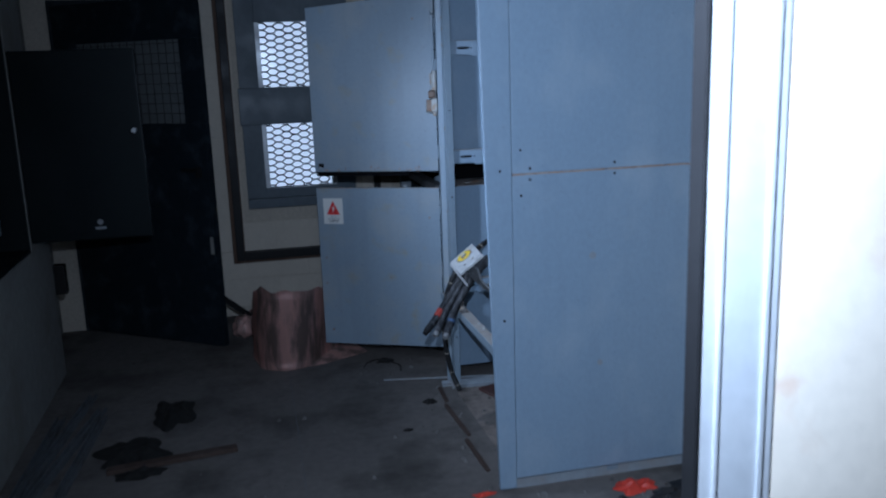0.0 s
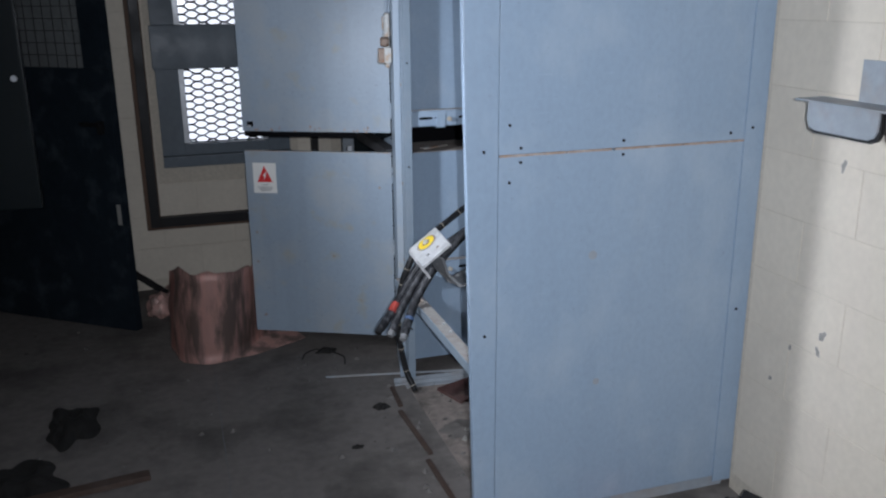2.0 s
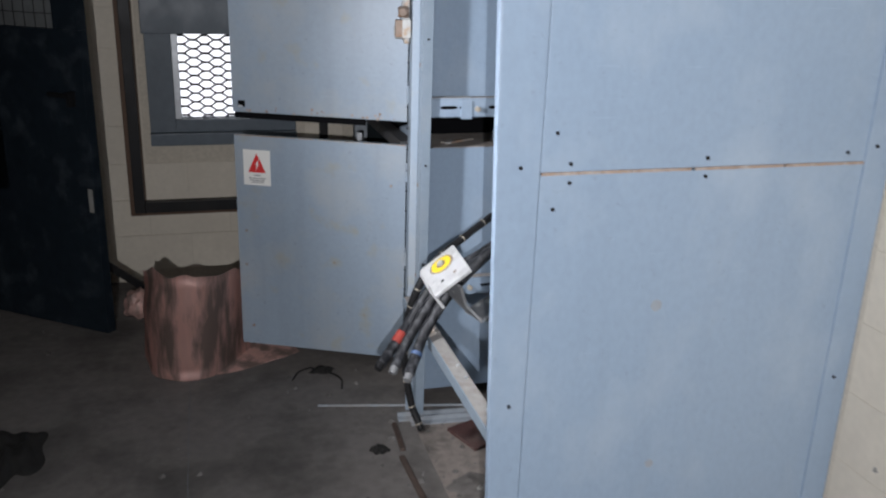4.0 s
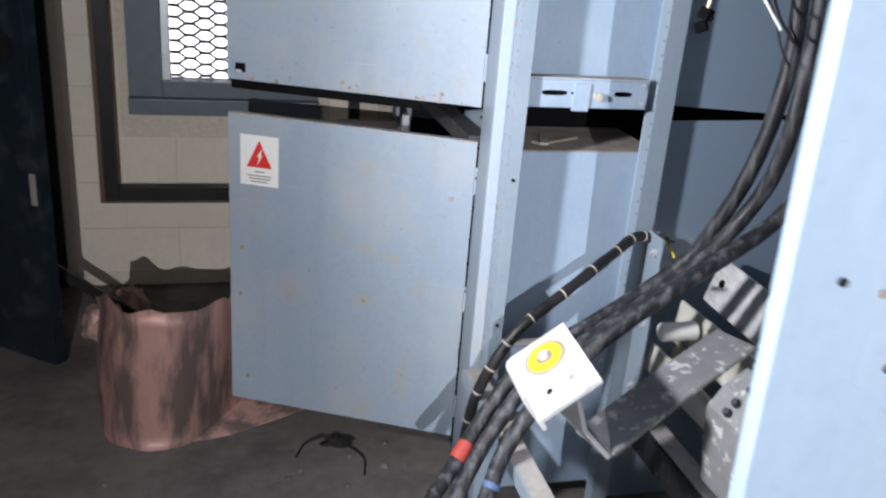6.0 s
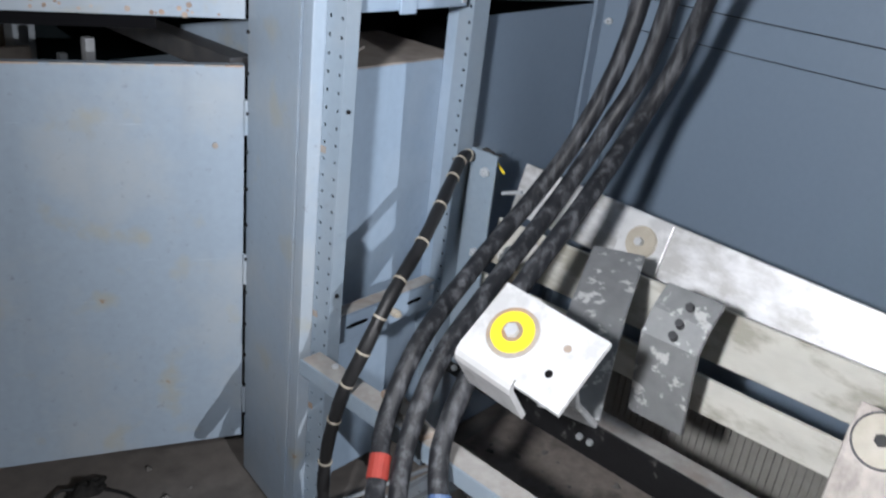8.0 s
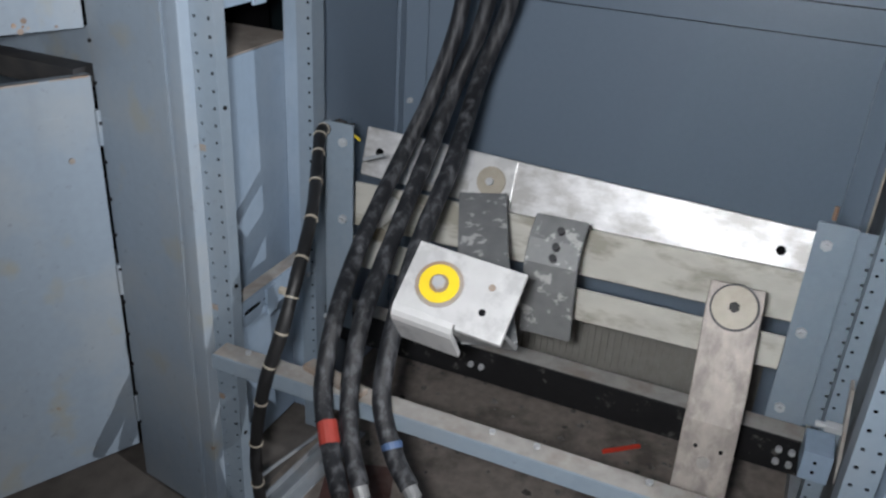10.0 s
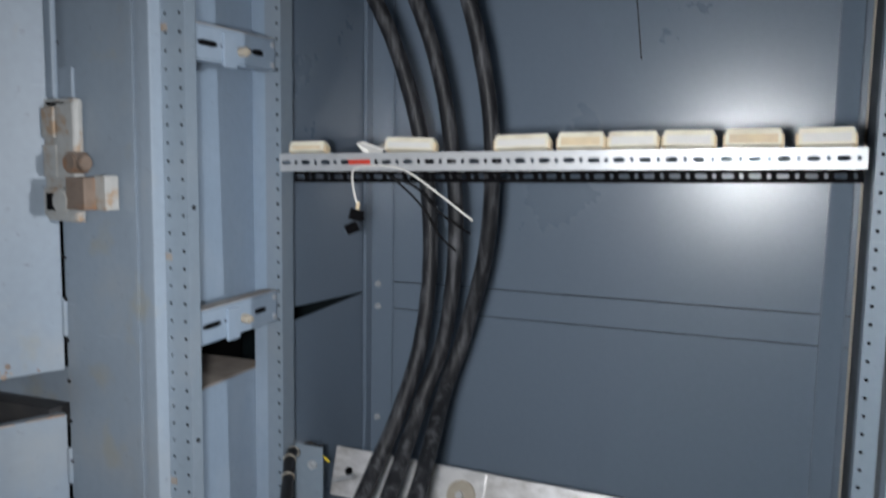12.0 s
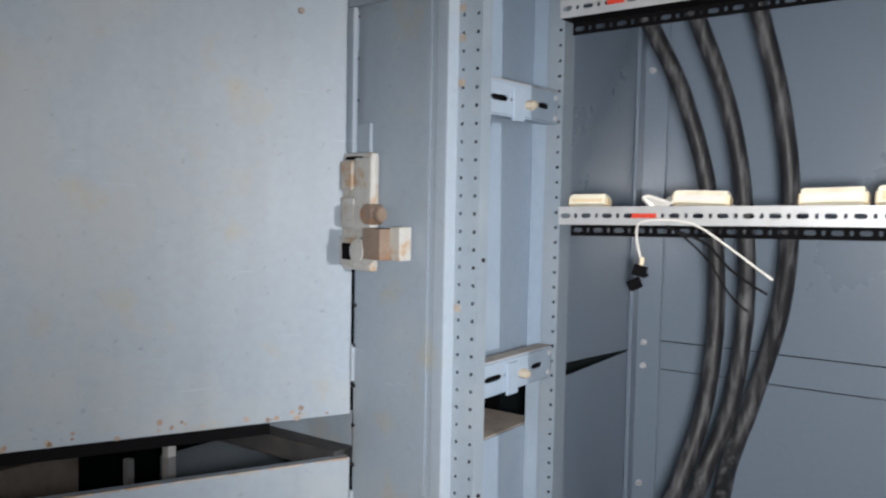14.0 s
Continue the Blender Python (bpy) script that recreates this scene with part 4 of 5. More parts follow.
part("bolt", rod((0.775, 3.376, 0.395), (0.758, 3.376, 0.402), 0.012, 10, 0.002), RAILDUST, l3)
for dy in (-0.025, 0.02):
    part("hole", rod((0.775, 3.376 + dy, 0.425), (0.770, 3.376 + dy, 0.427), 0.004, 8), VOID, l3)

an = thing("steel_crossmember", (0.93, 3.75, 0.26), "black steel angle across the cubicle, dust on top", "steel angle", nudge=(0.03, 0, 0.014))
part("web", box(0.925, 0.933, 3.20, 4.30, 0.265, 0.345, 0.002), IRON_WORN, an)
part("flange", box(0.933, 0.985, 3.20, 4.30, 0.337, 0.345, 0.002), RAILDUST, an)
for y in (4.285, 4.255, 3.885, 3.91, 3.225, 3.25):
    for z in ((0.29, 0.32) if y > 4.2 or y < 3.3 else (0.305,)):
        part("bolt", rod((0.925, y, z), (0.917, y, z), 0.007, 6), ZINC, an)
fr2 = thing("front_rail", (0.52, 3.7, 0.44), "dusty blue-grey front rail with rust, across the cubicle opening", "rail", nudge=(0.022, 0, 0))
part("face", box(0.500, 0.505, 3.24, 4.28, 0.448, 0.480, 0.0015), PAINT_POST, fr2)
part("top_flange", box(0.505, 0.548, 3.24, 4.28, 0.474, 0.480, 0.0015), RAILDUST, fr2, "dust covered top")
for y in (4.22, 3.98, 3.72, 3.64, 3.45):
    part("bolt", rod((0.535, y, 0.48), (0.535, y, 0.485), 0.006, 8), ZINC, fr2)
part("scrap", obox(pose(0.535, 4.03, 0.487, 0, 0, 75), 0.14, 0.03, 0.012, 0.003), RUSTY, fr2, "dusty offcut lying on the rail")
gr = thing("vent_grille", (1.4, 3.7, 0.1), "dusty grey corrugated vent board at the back", "grille")
part("backing", box(1.395, 1.42, 3.3, 4.1, 0.0, 0.30, 0.002), GRILLE, gr)
part("ribs", join(*[box(1.388, 1.3955, 3.31 + k * 0.018, 3.319 + k * 0.018, 0.02, 0.29) for k in range(43)]), GRILLE, gr)
sb = thing("side_bracket", (0.82, 3.18, 0.3), "dusty upright flat bar bolted to the rear post", "bracket")
bar_ = box(0.80, 0.835, 3.166, 3.172, 0.36, 0.60, 0.002)
for v_ in bar_.verts:
    v_.co.y += (v_.co.z - 0.5) * 0.10
part("bar", bar_, RAILDUST, sb)
part("bolt", join(rod((0.82, 3.168, 0.505), (0.82, 3.200, 0.505), 0.011, 6), rod((0.82, 3.200, 0.505), (0.82, 3.216, 0.505), 0.006, 8)), ZINC, sb)
part("block", box(0.80, 0.875, 3.172, 3.222, 0.395, 0.455, 0.003), PAINT, sb)
for dz in (0.415, 0.436):
    part("hole", rod((0.801, 3.20, dz), (0.7985, 3.20, dz), 0.0035, 8), VOID, sb)


# ---- slotted rails with terminal labels ----
def slotted_rail(zl, label):
    ys, ye, rise = 4.29, 3.205, 0.03
    r = thing("slotted_rail", (0.93, 3.75, zl), label, "slotted rail", "slotted rails across the cubicle")
    length = ys - ye
    m = Matrix.Translation((0.925 - (zl - 1) * 0.042, ys, zl + 0.0005)) @ pose(0, 0, 0, 0, 0, -90) @ pose(0, 0, 0, 0, -math.degrees(math.atan2(rise, length)), 0)

    def cells(h0, h1):
        out, x = [], 0.0
        while x < length - 0.045:
            out.append((x, x + 0.030, h0, h1, 0.010, 0.0045))
            out.append((x + 0.030, x + 0.045, h0, h1, 0.0032, 0.0045))
            x += 0.045
        out.append((x, length, h0, h1, 0, 0))
        return out

    part("front_face", perforated(m, cells(-0.018, 0.018)), ZINC, r)
    b = box(0, length, 0.0022, 0.055, 0.016, 0.018)
    b.transform(m)
    part("top_flange", b, ZINC, r)
    # black instead of zinc: the shade under the rail is in its colour
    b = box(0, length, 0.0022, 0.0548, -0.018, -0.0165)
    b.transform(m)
    part("lower_flange", b, VOID, r, "lower flange coloured black for shade")
    # black rear face stands in for the shadow band below the rail
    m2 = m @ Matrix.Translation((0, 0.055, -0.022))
    part("rear_face", perforated(m2, cells(-0.020, 0.004)), VOID, r, "rear slotted face coloured black for the rail's shadow")
    return r, m


rail1, RM = slotted_rail(1.432, "galvanised slotted rail with ivory terminal labels")
rail2, RM2 = slotted_rail(1.838, "galvanised slotted rail high in the cubicle")
zz = 0.019
for k, (y0, y1, h, tilt) in enumerate(((4.268, 4.191, 0.018, 0), (4.054, 3.954, 0.022, 2), (3.830, 3.729, 0.024, -1), (3.711, 3.629, 0.026, 0), (3.620, 3.536, 0.026, 0), (3.525, 3.441, 0.026, 1),
                                       (3.423, 3.334, 0.026, 0), (3.309, 3.224, 0.026, -1))):
    a, b = 4.29 - y0, 4.29 - y1
    tb = thing("terminal_block", RM @ Vector(((a + b) / 2, 0.02, zz)), "aged ivory terminal marker block clipped on the rail", "terminal block", "terminal blocks on the rail")
    mm = RM @ Matrix.Translation(((a + b) / 2, 0.018, zz + h / 2)) @ pose(0, 0, 0, -18, tilt, 0)
    w = b - a
    bd = box(-w / 2, w / 2, -0.014, 0.014, -h / 2, h / 2, 0.0012)
    bd.transform(mm)
    part("body", bd, IVORY, tb)
    lab = box(-w / 2 + 0.006, w / 2 - 0.006, -0.0152, -0.0142, -h / 2 + 0.003, h / 2 - 0.008)
    lab.transform(mm)
    part("marker_strip", lab, WHITE if k % 3 else TAGPAPER, tb, "faded paper marker strip")
    cap = box(-w / 2 + 0.002, w / 2 - 0.002, -0.009, 0.013, h / 2, h / 2 + 0.004, 0.0015)
    cap.transform(mm)
    part("cap", cap, IVORY, tb)
    for s in (-1, 1):
        e = join(box(s * w / 2 - 0.004, s * w / 2 + 0.004, -0.010, 0.010, -h / 2 - 0.001, h / 2 * 0.55, 0.002))
        e.transform(mm)
        part("end_clip", e, TAGPAPER, tb, "yellowed end clip")
for k in range(5):
    a = 0.05 + k * 0.10
    tb = thing("terminal_block", RM2 @ Vector((a + 0.04, 0.02, zz)), "aged ivory terminal marker block clipped on the rail", "terminal block", "terminal blocks on the upper rail")
    bd = box(-0.04, 0.04, -0.014, 0.014, 0, 0.022, 0.003)
    bd.transform(RM2 @ Matrix.Translation((a + 0.04, 0.018, zz)))
    part("body", bd, IVORY, tb)
rdm = box(0.157, 0.205, -0.0012, -0.0002, -0.0045, 0.0045)
rdm.transform(RM)
part("red_tag", rdm, RED, rail1, "red plastic tag")
rdm = box(0.10, 0.135, -0.0012, -0.0002, -0.0045, 0.0045)
rdm.transform(RM2)
part("red_tag", rdm, RED, rail2, "red plastic tag")
rdm = box(0.40, 0.425, -0.0012, -0.0002, 0.006, 0.014)
rdm.transform(RM2)
part("blue_tag", rdm, SIGNINK, rail2)
wc2 = single("broken_clip", join(obox(pose(0.915, 4.085, 1.462, 20, 35, 15), 0.03, 0.045, 0.006, 0.001), obox(pose(0.92, 4.065, 1.467, -30, 10, 70), 0.025, 0.03, 0.005, 0.001),
                                 obox(pose(0.915, 4.105, 1.463, 50, 10, 30), 0.012, 0.03, 0.008, 0.001)), WHITE, (0.915, 4.085, 1.448), "broken pieces of white terminal clip on the rail", "clip")
wr = thing("loose_wire", (0.89, 4.1, 1.42), "thin loose white wire with a black plug, hanging", "wire")
part("strand", tube([(0.890, 4.106, 1.357), (0.890, 4.115, 1.395), (0.888, 4.112, 1.421), (0.886, 4.090, 1.430), (0.886, 4.036, 1.431), (0.888, 3.994, 1.420), (0.890, 3.932, 1.380), (0.890, 3.865, 1.334)], 0.0021, 7, 6), WHITE, wr)
part("plug", obox(pose(0.890, 4.103, 1.352, 8, 10, 20), 0.006, 0.007, 0.016, 0.002), TAGPAPER, wr, "pale plug body")
part("plug", join(obox(pose(0.888, 4.106, 1.334, 15, 5, 20), 0.016, 0.026, 0.022, 0.002), obox(pose(0.888, 4.115, 1.308, -25, 5, 40), 0.014, 0.024, 0.020, 0.002),
                  obox(pose(0.893, 4.100, 1.334, 55, 5, 40), 0.008, 0.024, 0.006, 0.001)), VOID, wr, "black plug end")
w3 = thing("loose_wire", (0.95, 4.0, 1.40), "thin loose dark wires hanging from the slotted rail", "wire")
part("strand", tube([(0.955, 4.10, 1.425), (0.95, 4.058, 1.409), (0.95, 4.003, 1.388), (0.95, 3.959, 1.345), (0.95, 3.917, 1.317), (0.95, 3.889, 1.302)], 0.0027, 6, 5), BLACKIRON, w3)
part("strand", tube([(0.96, 4.09, 1.425), (0.955, 4.05, 1.400), (0.96, 4.00, 1.355), (0.965, 3.96, 1.295), (0.965, 3.925, 1.265)], 0.0022, 6, 5), BLACKIRON, w3)


w4 = thing("loose_wire", (0.95, 3.59, 1.6), "hair-thin dark wire dangling from the upper slotted rail", "wire")
part("strand", tube([(0.945, 3.592, 1.826), (0.95, 3.590, 1.76), (0.95, 3.583, 1.70), (0.955, 3.576, 1.63)], 0.0012, 6, 5), BLACKIRON, w4)


# ---- power cables ----
def power_cable(pts, r, end_label, tip=None):
    c = thing("power_cable", pts[-1], end_label, "cable", "thick black cables hanging in the cubicle", "shear")
    part("sheath", tube(pts, r, 14, 10, 0.05), CABLE, c, smooth=True)
    return c


c1 = [(1.00, 4.16, 1.84), (1.02, 4.075, 1.66), (1.03, 4.02, 1.46), (1.03, 4.0, 1.25), (1.00, 4.008, 1.06), (0.955, 4.04, 0.91), (0.898, 4.07, 0.805), (0.73, 4.068, 0.70), (0.56, 4.035, 0.625),
      (0.47, 4.015, 0.52), (0.40, 3.96, 0.46), (0.345, 3.91, 0.425)]
c2 = [(1.00, 4.06, 1.84), (1.025, 3.99, 1.64), (1.03, 3.955, 1.46), (1.03, 3.945, 1.25), (1.02, 3.965, 1.06), (0.98, 4.00, 0.93), (0.87, 4.01, 0.81), (0.70, 4.00, 0.705), (0.56, 3.985, 0.62),
      (0.475, 3.965, 0.52), (0.42, 3.93, 0.455), (0.385, 3.895, 0.415)]
c3 = [(1.00, 3.94, 1.84), (1.04, 3.897, 1.64), (1.05, 3.875, 1.46), (1.07, 3.89, 1.25), (1.09, 3.945, 1.05), (1.03, 3.97, 0.93), (0.83, 3.94, 0.825), (0.68, 3.935, 0.725), (0.565, 3.925, 0.62),
      (0.49, 3.91, 0.52), (0.44, 3.86, 0.455), (0.41, 3.815, 0.425)]
pc1 = power_cable(c1, 0.0162, "thick dusty black power cable with a red-taped cut end")
pc2 = power_cable(c2, 0.0162, "thick dusty black power cable with a bare cut end")
pc3 = power_cable(c3, 0.0168, "thick dusty black power cable with a blue-taped cut end")


def band(pts, i, f, r, length, material, parent, name, label):
    a, b = Vector(pts[i]), Vector(pts[i + 1])
    p = a.lerp(b, f)
    d = (b - a).normalized()
    part(name, rod(p - d * length / 2, p + d * length / 2, r, 14, 0.001), material, parent, label)


band(c1, 9, 0.75, 0.0178, 0.04, TAPE, pc1, "tape", "red tape")
band(c3, 9, 0.85, 0.0186, 0.012, mat("blue_tape", (0.07, 0.12, 0.24), 0.5), pc3, "tape", "blue tape")
for p_, c_ in ((c1, pc1), (c2, pc2), (c3, pc3)):
    a, b = Vector(p_[-2]), Vector(p_[-1])
    d = (b - a).normalized()
    part("bare_end", rod(b - d * 0.002, b + d * 0.022, 0.0135, 12, 0.002), ALU_DULL if c_ is not pc1 else BLACK, c_)
hs = thing("control_harness", (0.5, 4.1, 0.4), "black control cable loom with pale ties hanging to the floor", "cable", nudge="shear")
hp = [(0.955, 4.285, 0.785), (0.90, 4.27, 0.80), (0.83, 4.235, 0.775), (0.70, 4.17, 0.725), (0.58, 4.13, 0.66), (0.52, 4.13, 0.57), (0.49, 4.155, 0.46), (0.48, 4.18, 0.30), (0.50, 4.19, 0.12), (0.53, 4.16, 0.016)]
part("sheath", tube(hp, 0.0125, 10, 8, 0.12), BLACK, hs, smooth=True)
sp_ = smooth_path(hp, 8)
for k in range(5, len(sp_) - 2, 5):
    d = (sp_[k + 1] - sp_[k - 1]).normalized()
    part("cable_tie", rod(sp_[k] - d * 0.0018, sp_[k] + d * 0.0018, 0.0138, 10), DISC, hs)
part("frayed_end", join(*[tube([(0.955, 4.285, 0.785), (0.965, 4.275 - 0.006 * k, 0.795 + 0.006 * (k % 3)), (0.972 + 0.006 * (k % 2), 4.262 - 0.010 * k, 0.790 + 0.008 * (k % 2))], 0.0025, 6, 4) for k in range(4)]), BLACK, hs)

part("yellow_core", join(*[tube([(0.962, 4.275 - 0.008 * k, 0.797), (0.975, 4.25 - 0.012 * k, 0.785), (0.978, 4.22 - 0.015 * k, 0.762 + 0.008 * k)], 0.0028, 6, 4) for k in range(1)]), YELLOW, hs, "yellow bared cores")

# ---- copper sheet and things on the floor ----
cs = bmesh.new()
prof = smooth_path([(-0.10, 5.24, 0), (-0.24, 5.31, 0), (-0.37, 5.24, 0), (-0.40, 5.06, 0), (-0.37, 4.86, 0), (-0.28, 4.75, 0), (-0.15, 4.75, 0), (-0.05, 4.86, 0), (0.03, 4.97, 0), (0.15, 5.06, 0)], 5)
cols_ = []
for i, p in enumerate(prof):
    col_ = []
    top = 0.415 + 0.014 * noise.noise(Vector((i * 0.6, 3, 0))) + 0.014 * noise.noise(Vector((i * 1.9, 7, 0)))
    top += 0.03 * max(0.0, 1 - abs(i - 21) / 3) + 0.03 * max(0.0, 1 - abs(i - 27) / 8) - 0.04 * max(0, 18 - i)
    top = max(top, 0.07)
    for k in range(9):
        f_ = k / 8
        w_ = 0.012 * noise.noise(Vector((i * 0.3, k * 0.5, 1)))
        col_.append(cs.verts.new((p.x + w_ + 0.02 * f_, p.y + w_ - 0.01 * f_, 0.004 + (top - 0.004) * f_)))
    cols_.append(col_)
for a, b in zip(cols_, cols_[1:]):
    for k in range(8):
        cs.faces.new((a[k], b[k], b[k + 1], a[k + 1]))
bmesh.ops.solidify(cs, geom=cs.faces[:], thickness=0.002)
cop = thing("copper_sheet", (-0.2, 5.0, 0), "curled tarnished copper sheet standing on the floor", "metal sheet")
part("curl", cs, COPPER, cop, smooth=True)
part("tongue", strip([(-0.20, 4.83, 0.006), (-0.05, 4.87, 0.010), (0.10, 4.94, 0.012), (0.20, 5.0, 0.008)], (-0.45, 0.9, 0.12), 0.16, 0.002, 0), COPPER, cop)
for x, y, r_, n_ in ((-0.44, 5.48, 0.07, 2), (-0.36, 5.62, 0.06, 5)):
    sc_ = bmesh.new()
    bmesh.ops.create_icosphere(sc_, subdivisions=3, radius=1)
    for v_ in sc_.verts:
        c = v_.co.copy()
        v_.co = Vector((x + c.x * r_ * (1 + 0.5 * noise.noise(c * 2 + Vector((n_, 0, 0)))), y + c.y * r_ * 1.2, max(0.001, 0.05 + c.z * 0.07 * (1 + 0.5 * noise.noise(c * 3)))))
    single("copper_scrap", sc_, COPPER, (x, y, 0), "crumpled copper offcuts heaped on the floor", "scrap", "copper scrap by the wall")
single("timber_offcut", obox(pose(-0.46, 5.50, 0.16, 0, 42, 20), 0.38, 0.03, 0.035, 0.003), BLACKIRON, (-0.46, 5.42, 0.03), "dark weathered timber offcut leaning on copper scrap", "timber")


def rag(x, y, sx, sy, h, seed, name, material, label, cat_):
    x, y = x + 0.042, y + (x - 0.6) * 0.055
    bm = bmesh.new()
    n_ = 22
    grid = []
    for i in range(n_ + 1):
        row = []
        for j in range(n_ + 1):
            u, w_ = i / n_ * 2 - 1, j / n_ * 2 - 1
            rad = math.hypot(u, w_)
            a = math.atan2(w_, u)
            edge = 1 + 0.45 * noise.noise(Vector((math.cos(a) * 1.6 + seed, math.sin(a) * 1.6, 0)))
            k = (max(abs(u), abs(w_)) / rad if rad > 1e-6 else 1) * edge
            z_ = 0.002 + h * max(0, 1 - max(abs(u), abs(w_)) ** 2) * (0.55 + 0.75 * noise.noise(Vector((u * 2.2, w_ * 2.2, seed))))
            row.append(bm.verts.new((x + u * k * sx, y + w_ * k * sy, max(0.0015, z_))))
        grid.append(row)
    for i in range(n_):
        for j in range(n_):
            bm.faces.new((grid[i][j], grid[i + 1][j], grid[i + 1][j + 1], grid[i][j + 1]))
    return single(name, bm, material, (x, y, 0), label, cat_, smooth=True)


rag(-0.83, 4.40, 0.10, 0.17, 0.05, 1.3, "black_rag", RAG, "crumpled oily black rag on the concrete", "rag")
rag(-0.97, 4.00, 0.14, 0.16, 0.06, 7.7, "black_rag", RAG, "crumpled oily black rag on the concrete", "rag")
rag(-0.92, 3.80, 0.09, 0.06, 0.03, 3.7, "black_rag", RAG, "small oily black rag on the concrete", "rag")
rag(0.362, 4.10, 0.03, 0.035, 0.02, 2.2, "floor_debris", RAG, "small black lump of debris on the floor", "debris")
rag(0.255, 4.74, 0.045, 0.03, 0.03, 5.2, "floor_debris", RAG, "small dark lump of debris on the floor", "debris")
rag(0.20, 3.82, 0.022, 0.016, 0.012, 4.2, "floor_debris", RAG, "small black lump of debris on the floor", "debris")
rag(0.92, 3.02, 0.085, 0.055, 0.035, 9.1, "red_plastic_scrap", RED, "torn bright red plastic scrap on the floor", "debris")
rag(0.36, 3.16, 0.05, 0.018, 0.012, 6.1, "red_plastic_scrap", RED, "torn bright red plastic scrap on the floor", "debris")
for k, (x, y, s) in enumerate(((1.03, 2.93, 0.09), (1.15, 2.97, 0.10), (1.22, 2.86, 0.08), (0.82, 2.92, 0.06), (1.27, 3.00, 0.05), (1.12, 2.80, 0.07))):
    rag(x, y, s, s * 0.55, 0.035, 11.3 + k * 3, "black_plastic_scrap", BLACK, "broken black plastic pieces on the floor", "debris")
single("black_plastic_box", obox(pose(1.30, 2.93, 0.052, 8, -20, 30), 0.09, 0.06, 0.075, 0.006), BLACK, (1.30, 2.93, 0), "small broken black plastic box against the wall", "box")
single("plank", obox(pose(-0.75, 3.79, 0.012, 0, 0, 8), 0.52, 0.045, 0.02, 0.003), DARKWOOD, (-0.8, 3.87, 0), "narrow dark brown plank on the floor", "plank")
for k, (x, y, a, ln_) in enumerate(((-1.25, 4.12, 84, 1.1), (-1.19, 4.02, 81, 0.9), (-1.13, 3.95, 86, 0.8), (-1.31, 3.95, 88, 0.9))):
    m_ = pose(x, y, 0.010, 0, 0, a)
    b = join(box(-ln_ / 2, ln_ / 2, -0.018, 0.018, -0.010, -0.006), box(-ln_ / 2, ln_ / 2, -0.018, -0.014, -0.006, 0.014), box(-ln_ / 2, ln_ / 2, 0.014, 0.018, -0.006, 0.014))
    b.transform(m_)
    single("metal_strip", b, DULL_STEEL, (x, y, 0), "loose grey metal channel strip lying on the floor", "metal strip", "metal strips by the wall")
single("steel_rod", rod((0.24, 4.425, 0.008), (0.93, 4.28, 0.008), 0.005, 8), PAINT_DIM, (0.58, 4.35, 0), "thin steel rod lying on the floor before the cubicle", "rod")
for y0_, y1_, x_ in ((3.32, 3.62, 0.455), (3.66, 4.02, 0.465), (4.06, 4.24, 0.475)):
    single("timber_strip", obox(pose(x_ + 0.01, (y0_ + y1_) / 2, 0.005, 0, 0, random.uniform(-3, 3)), 0.018, y1_ - y0_, 0.010, 0.002), DARKWOOD, (x_, y0_, 0), "splintered dark brown timber strip along the cubicle foot", "timber", "timber strips at the cubicle foot")
for k, (x_, y_, l_) in enumerate(((0.76, 4.215, 0.42), (0.74, 4.255, 0.46))):
    b = join(box(-l_ / 2, l_ / 2, -0.016, 0.016, 0.0, 0.006, 0.001), box(-l_ / 2, l_ / 2, 0.011, 0.016, 0.0062, 0.022, 0.001))
    b.transform(pose(x_, y_, 0, 0, 0, -4))
    single("floor_channel", b, PAINT_DIM, (x_, y_, 0), "dusty grey steel channel lying on the cubicle floor", "metal strip", "channels on the cubicle floor")
single("maroon_board", obox(pose(0.77, 4.10, 0.012, 0, 0, 20), 0.17, 0.16, 0.012, 0.002), MAROON, (0.77, 4.10, 0), "dusty maroon board scrap on the cubicle floor", "board")
single("red_stick", rod((1.183, 3.621, 0.007), (1.249, 3.541, 0.007), 0.006, 8), RED, (1.21, 3.58, 0), "thin red plastic stick on the cubicle floor", "stick")
rag(0.62, 3.80, 0.10, 0.08, 0.02, 21.0, "rubble", FLOOR, "crumbled concrete rubble on the cubicle floor", "rubble")
random.seed(23)
for k in range(9):
    rag(0.60 + random.uniform(-0.05, 0.16), 3.72 + random.uniform(-0.08, 0.10), random.uniform(0.012, 0.03), random.uniform(0.010, 0.022), random.uniform(0.010, 0.022), 31.0 + k * 2.3, "rubble", GREYWALL,
        "pale crumbled mortar lump on the cubicle floor", "rubble")
single("loose_wire_on_floor", tube([(0.25, 4.74, 0.012), (0.32, 4.70, 0.004), (0.36, 4.63, 0.004), (0.35, 4.55, 0.004)], 0.0035, 6, 6), BLACK, (0.3, 4.65, 0), "short black wire curled on the floor", "wire")
single("loose_wire_on_floor", tube([(0.25, 4.74, 0.012), (0.20, 4.72, 0.006), (0.17, 4.66, 0.004)], 0.003, 6, 6), BLACK, (0.2, 4.7, 0), "short black wire curled on the floor", "wire")

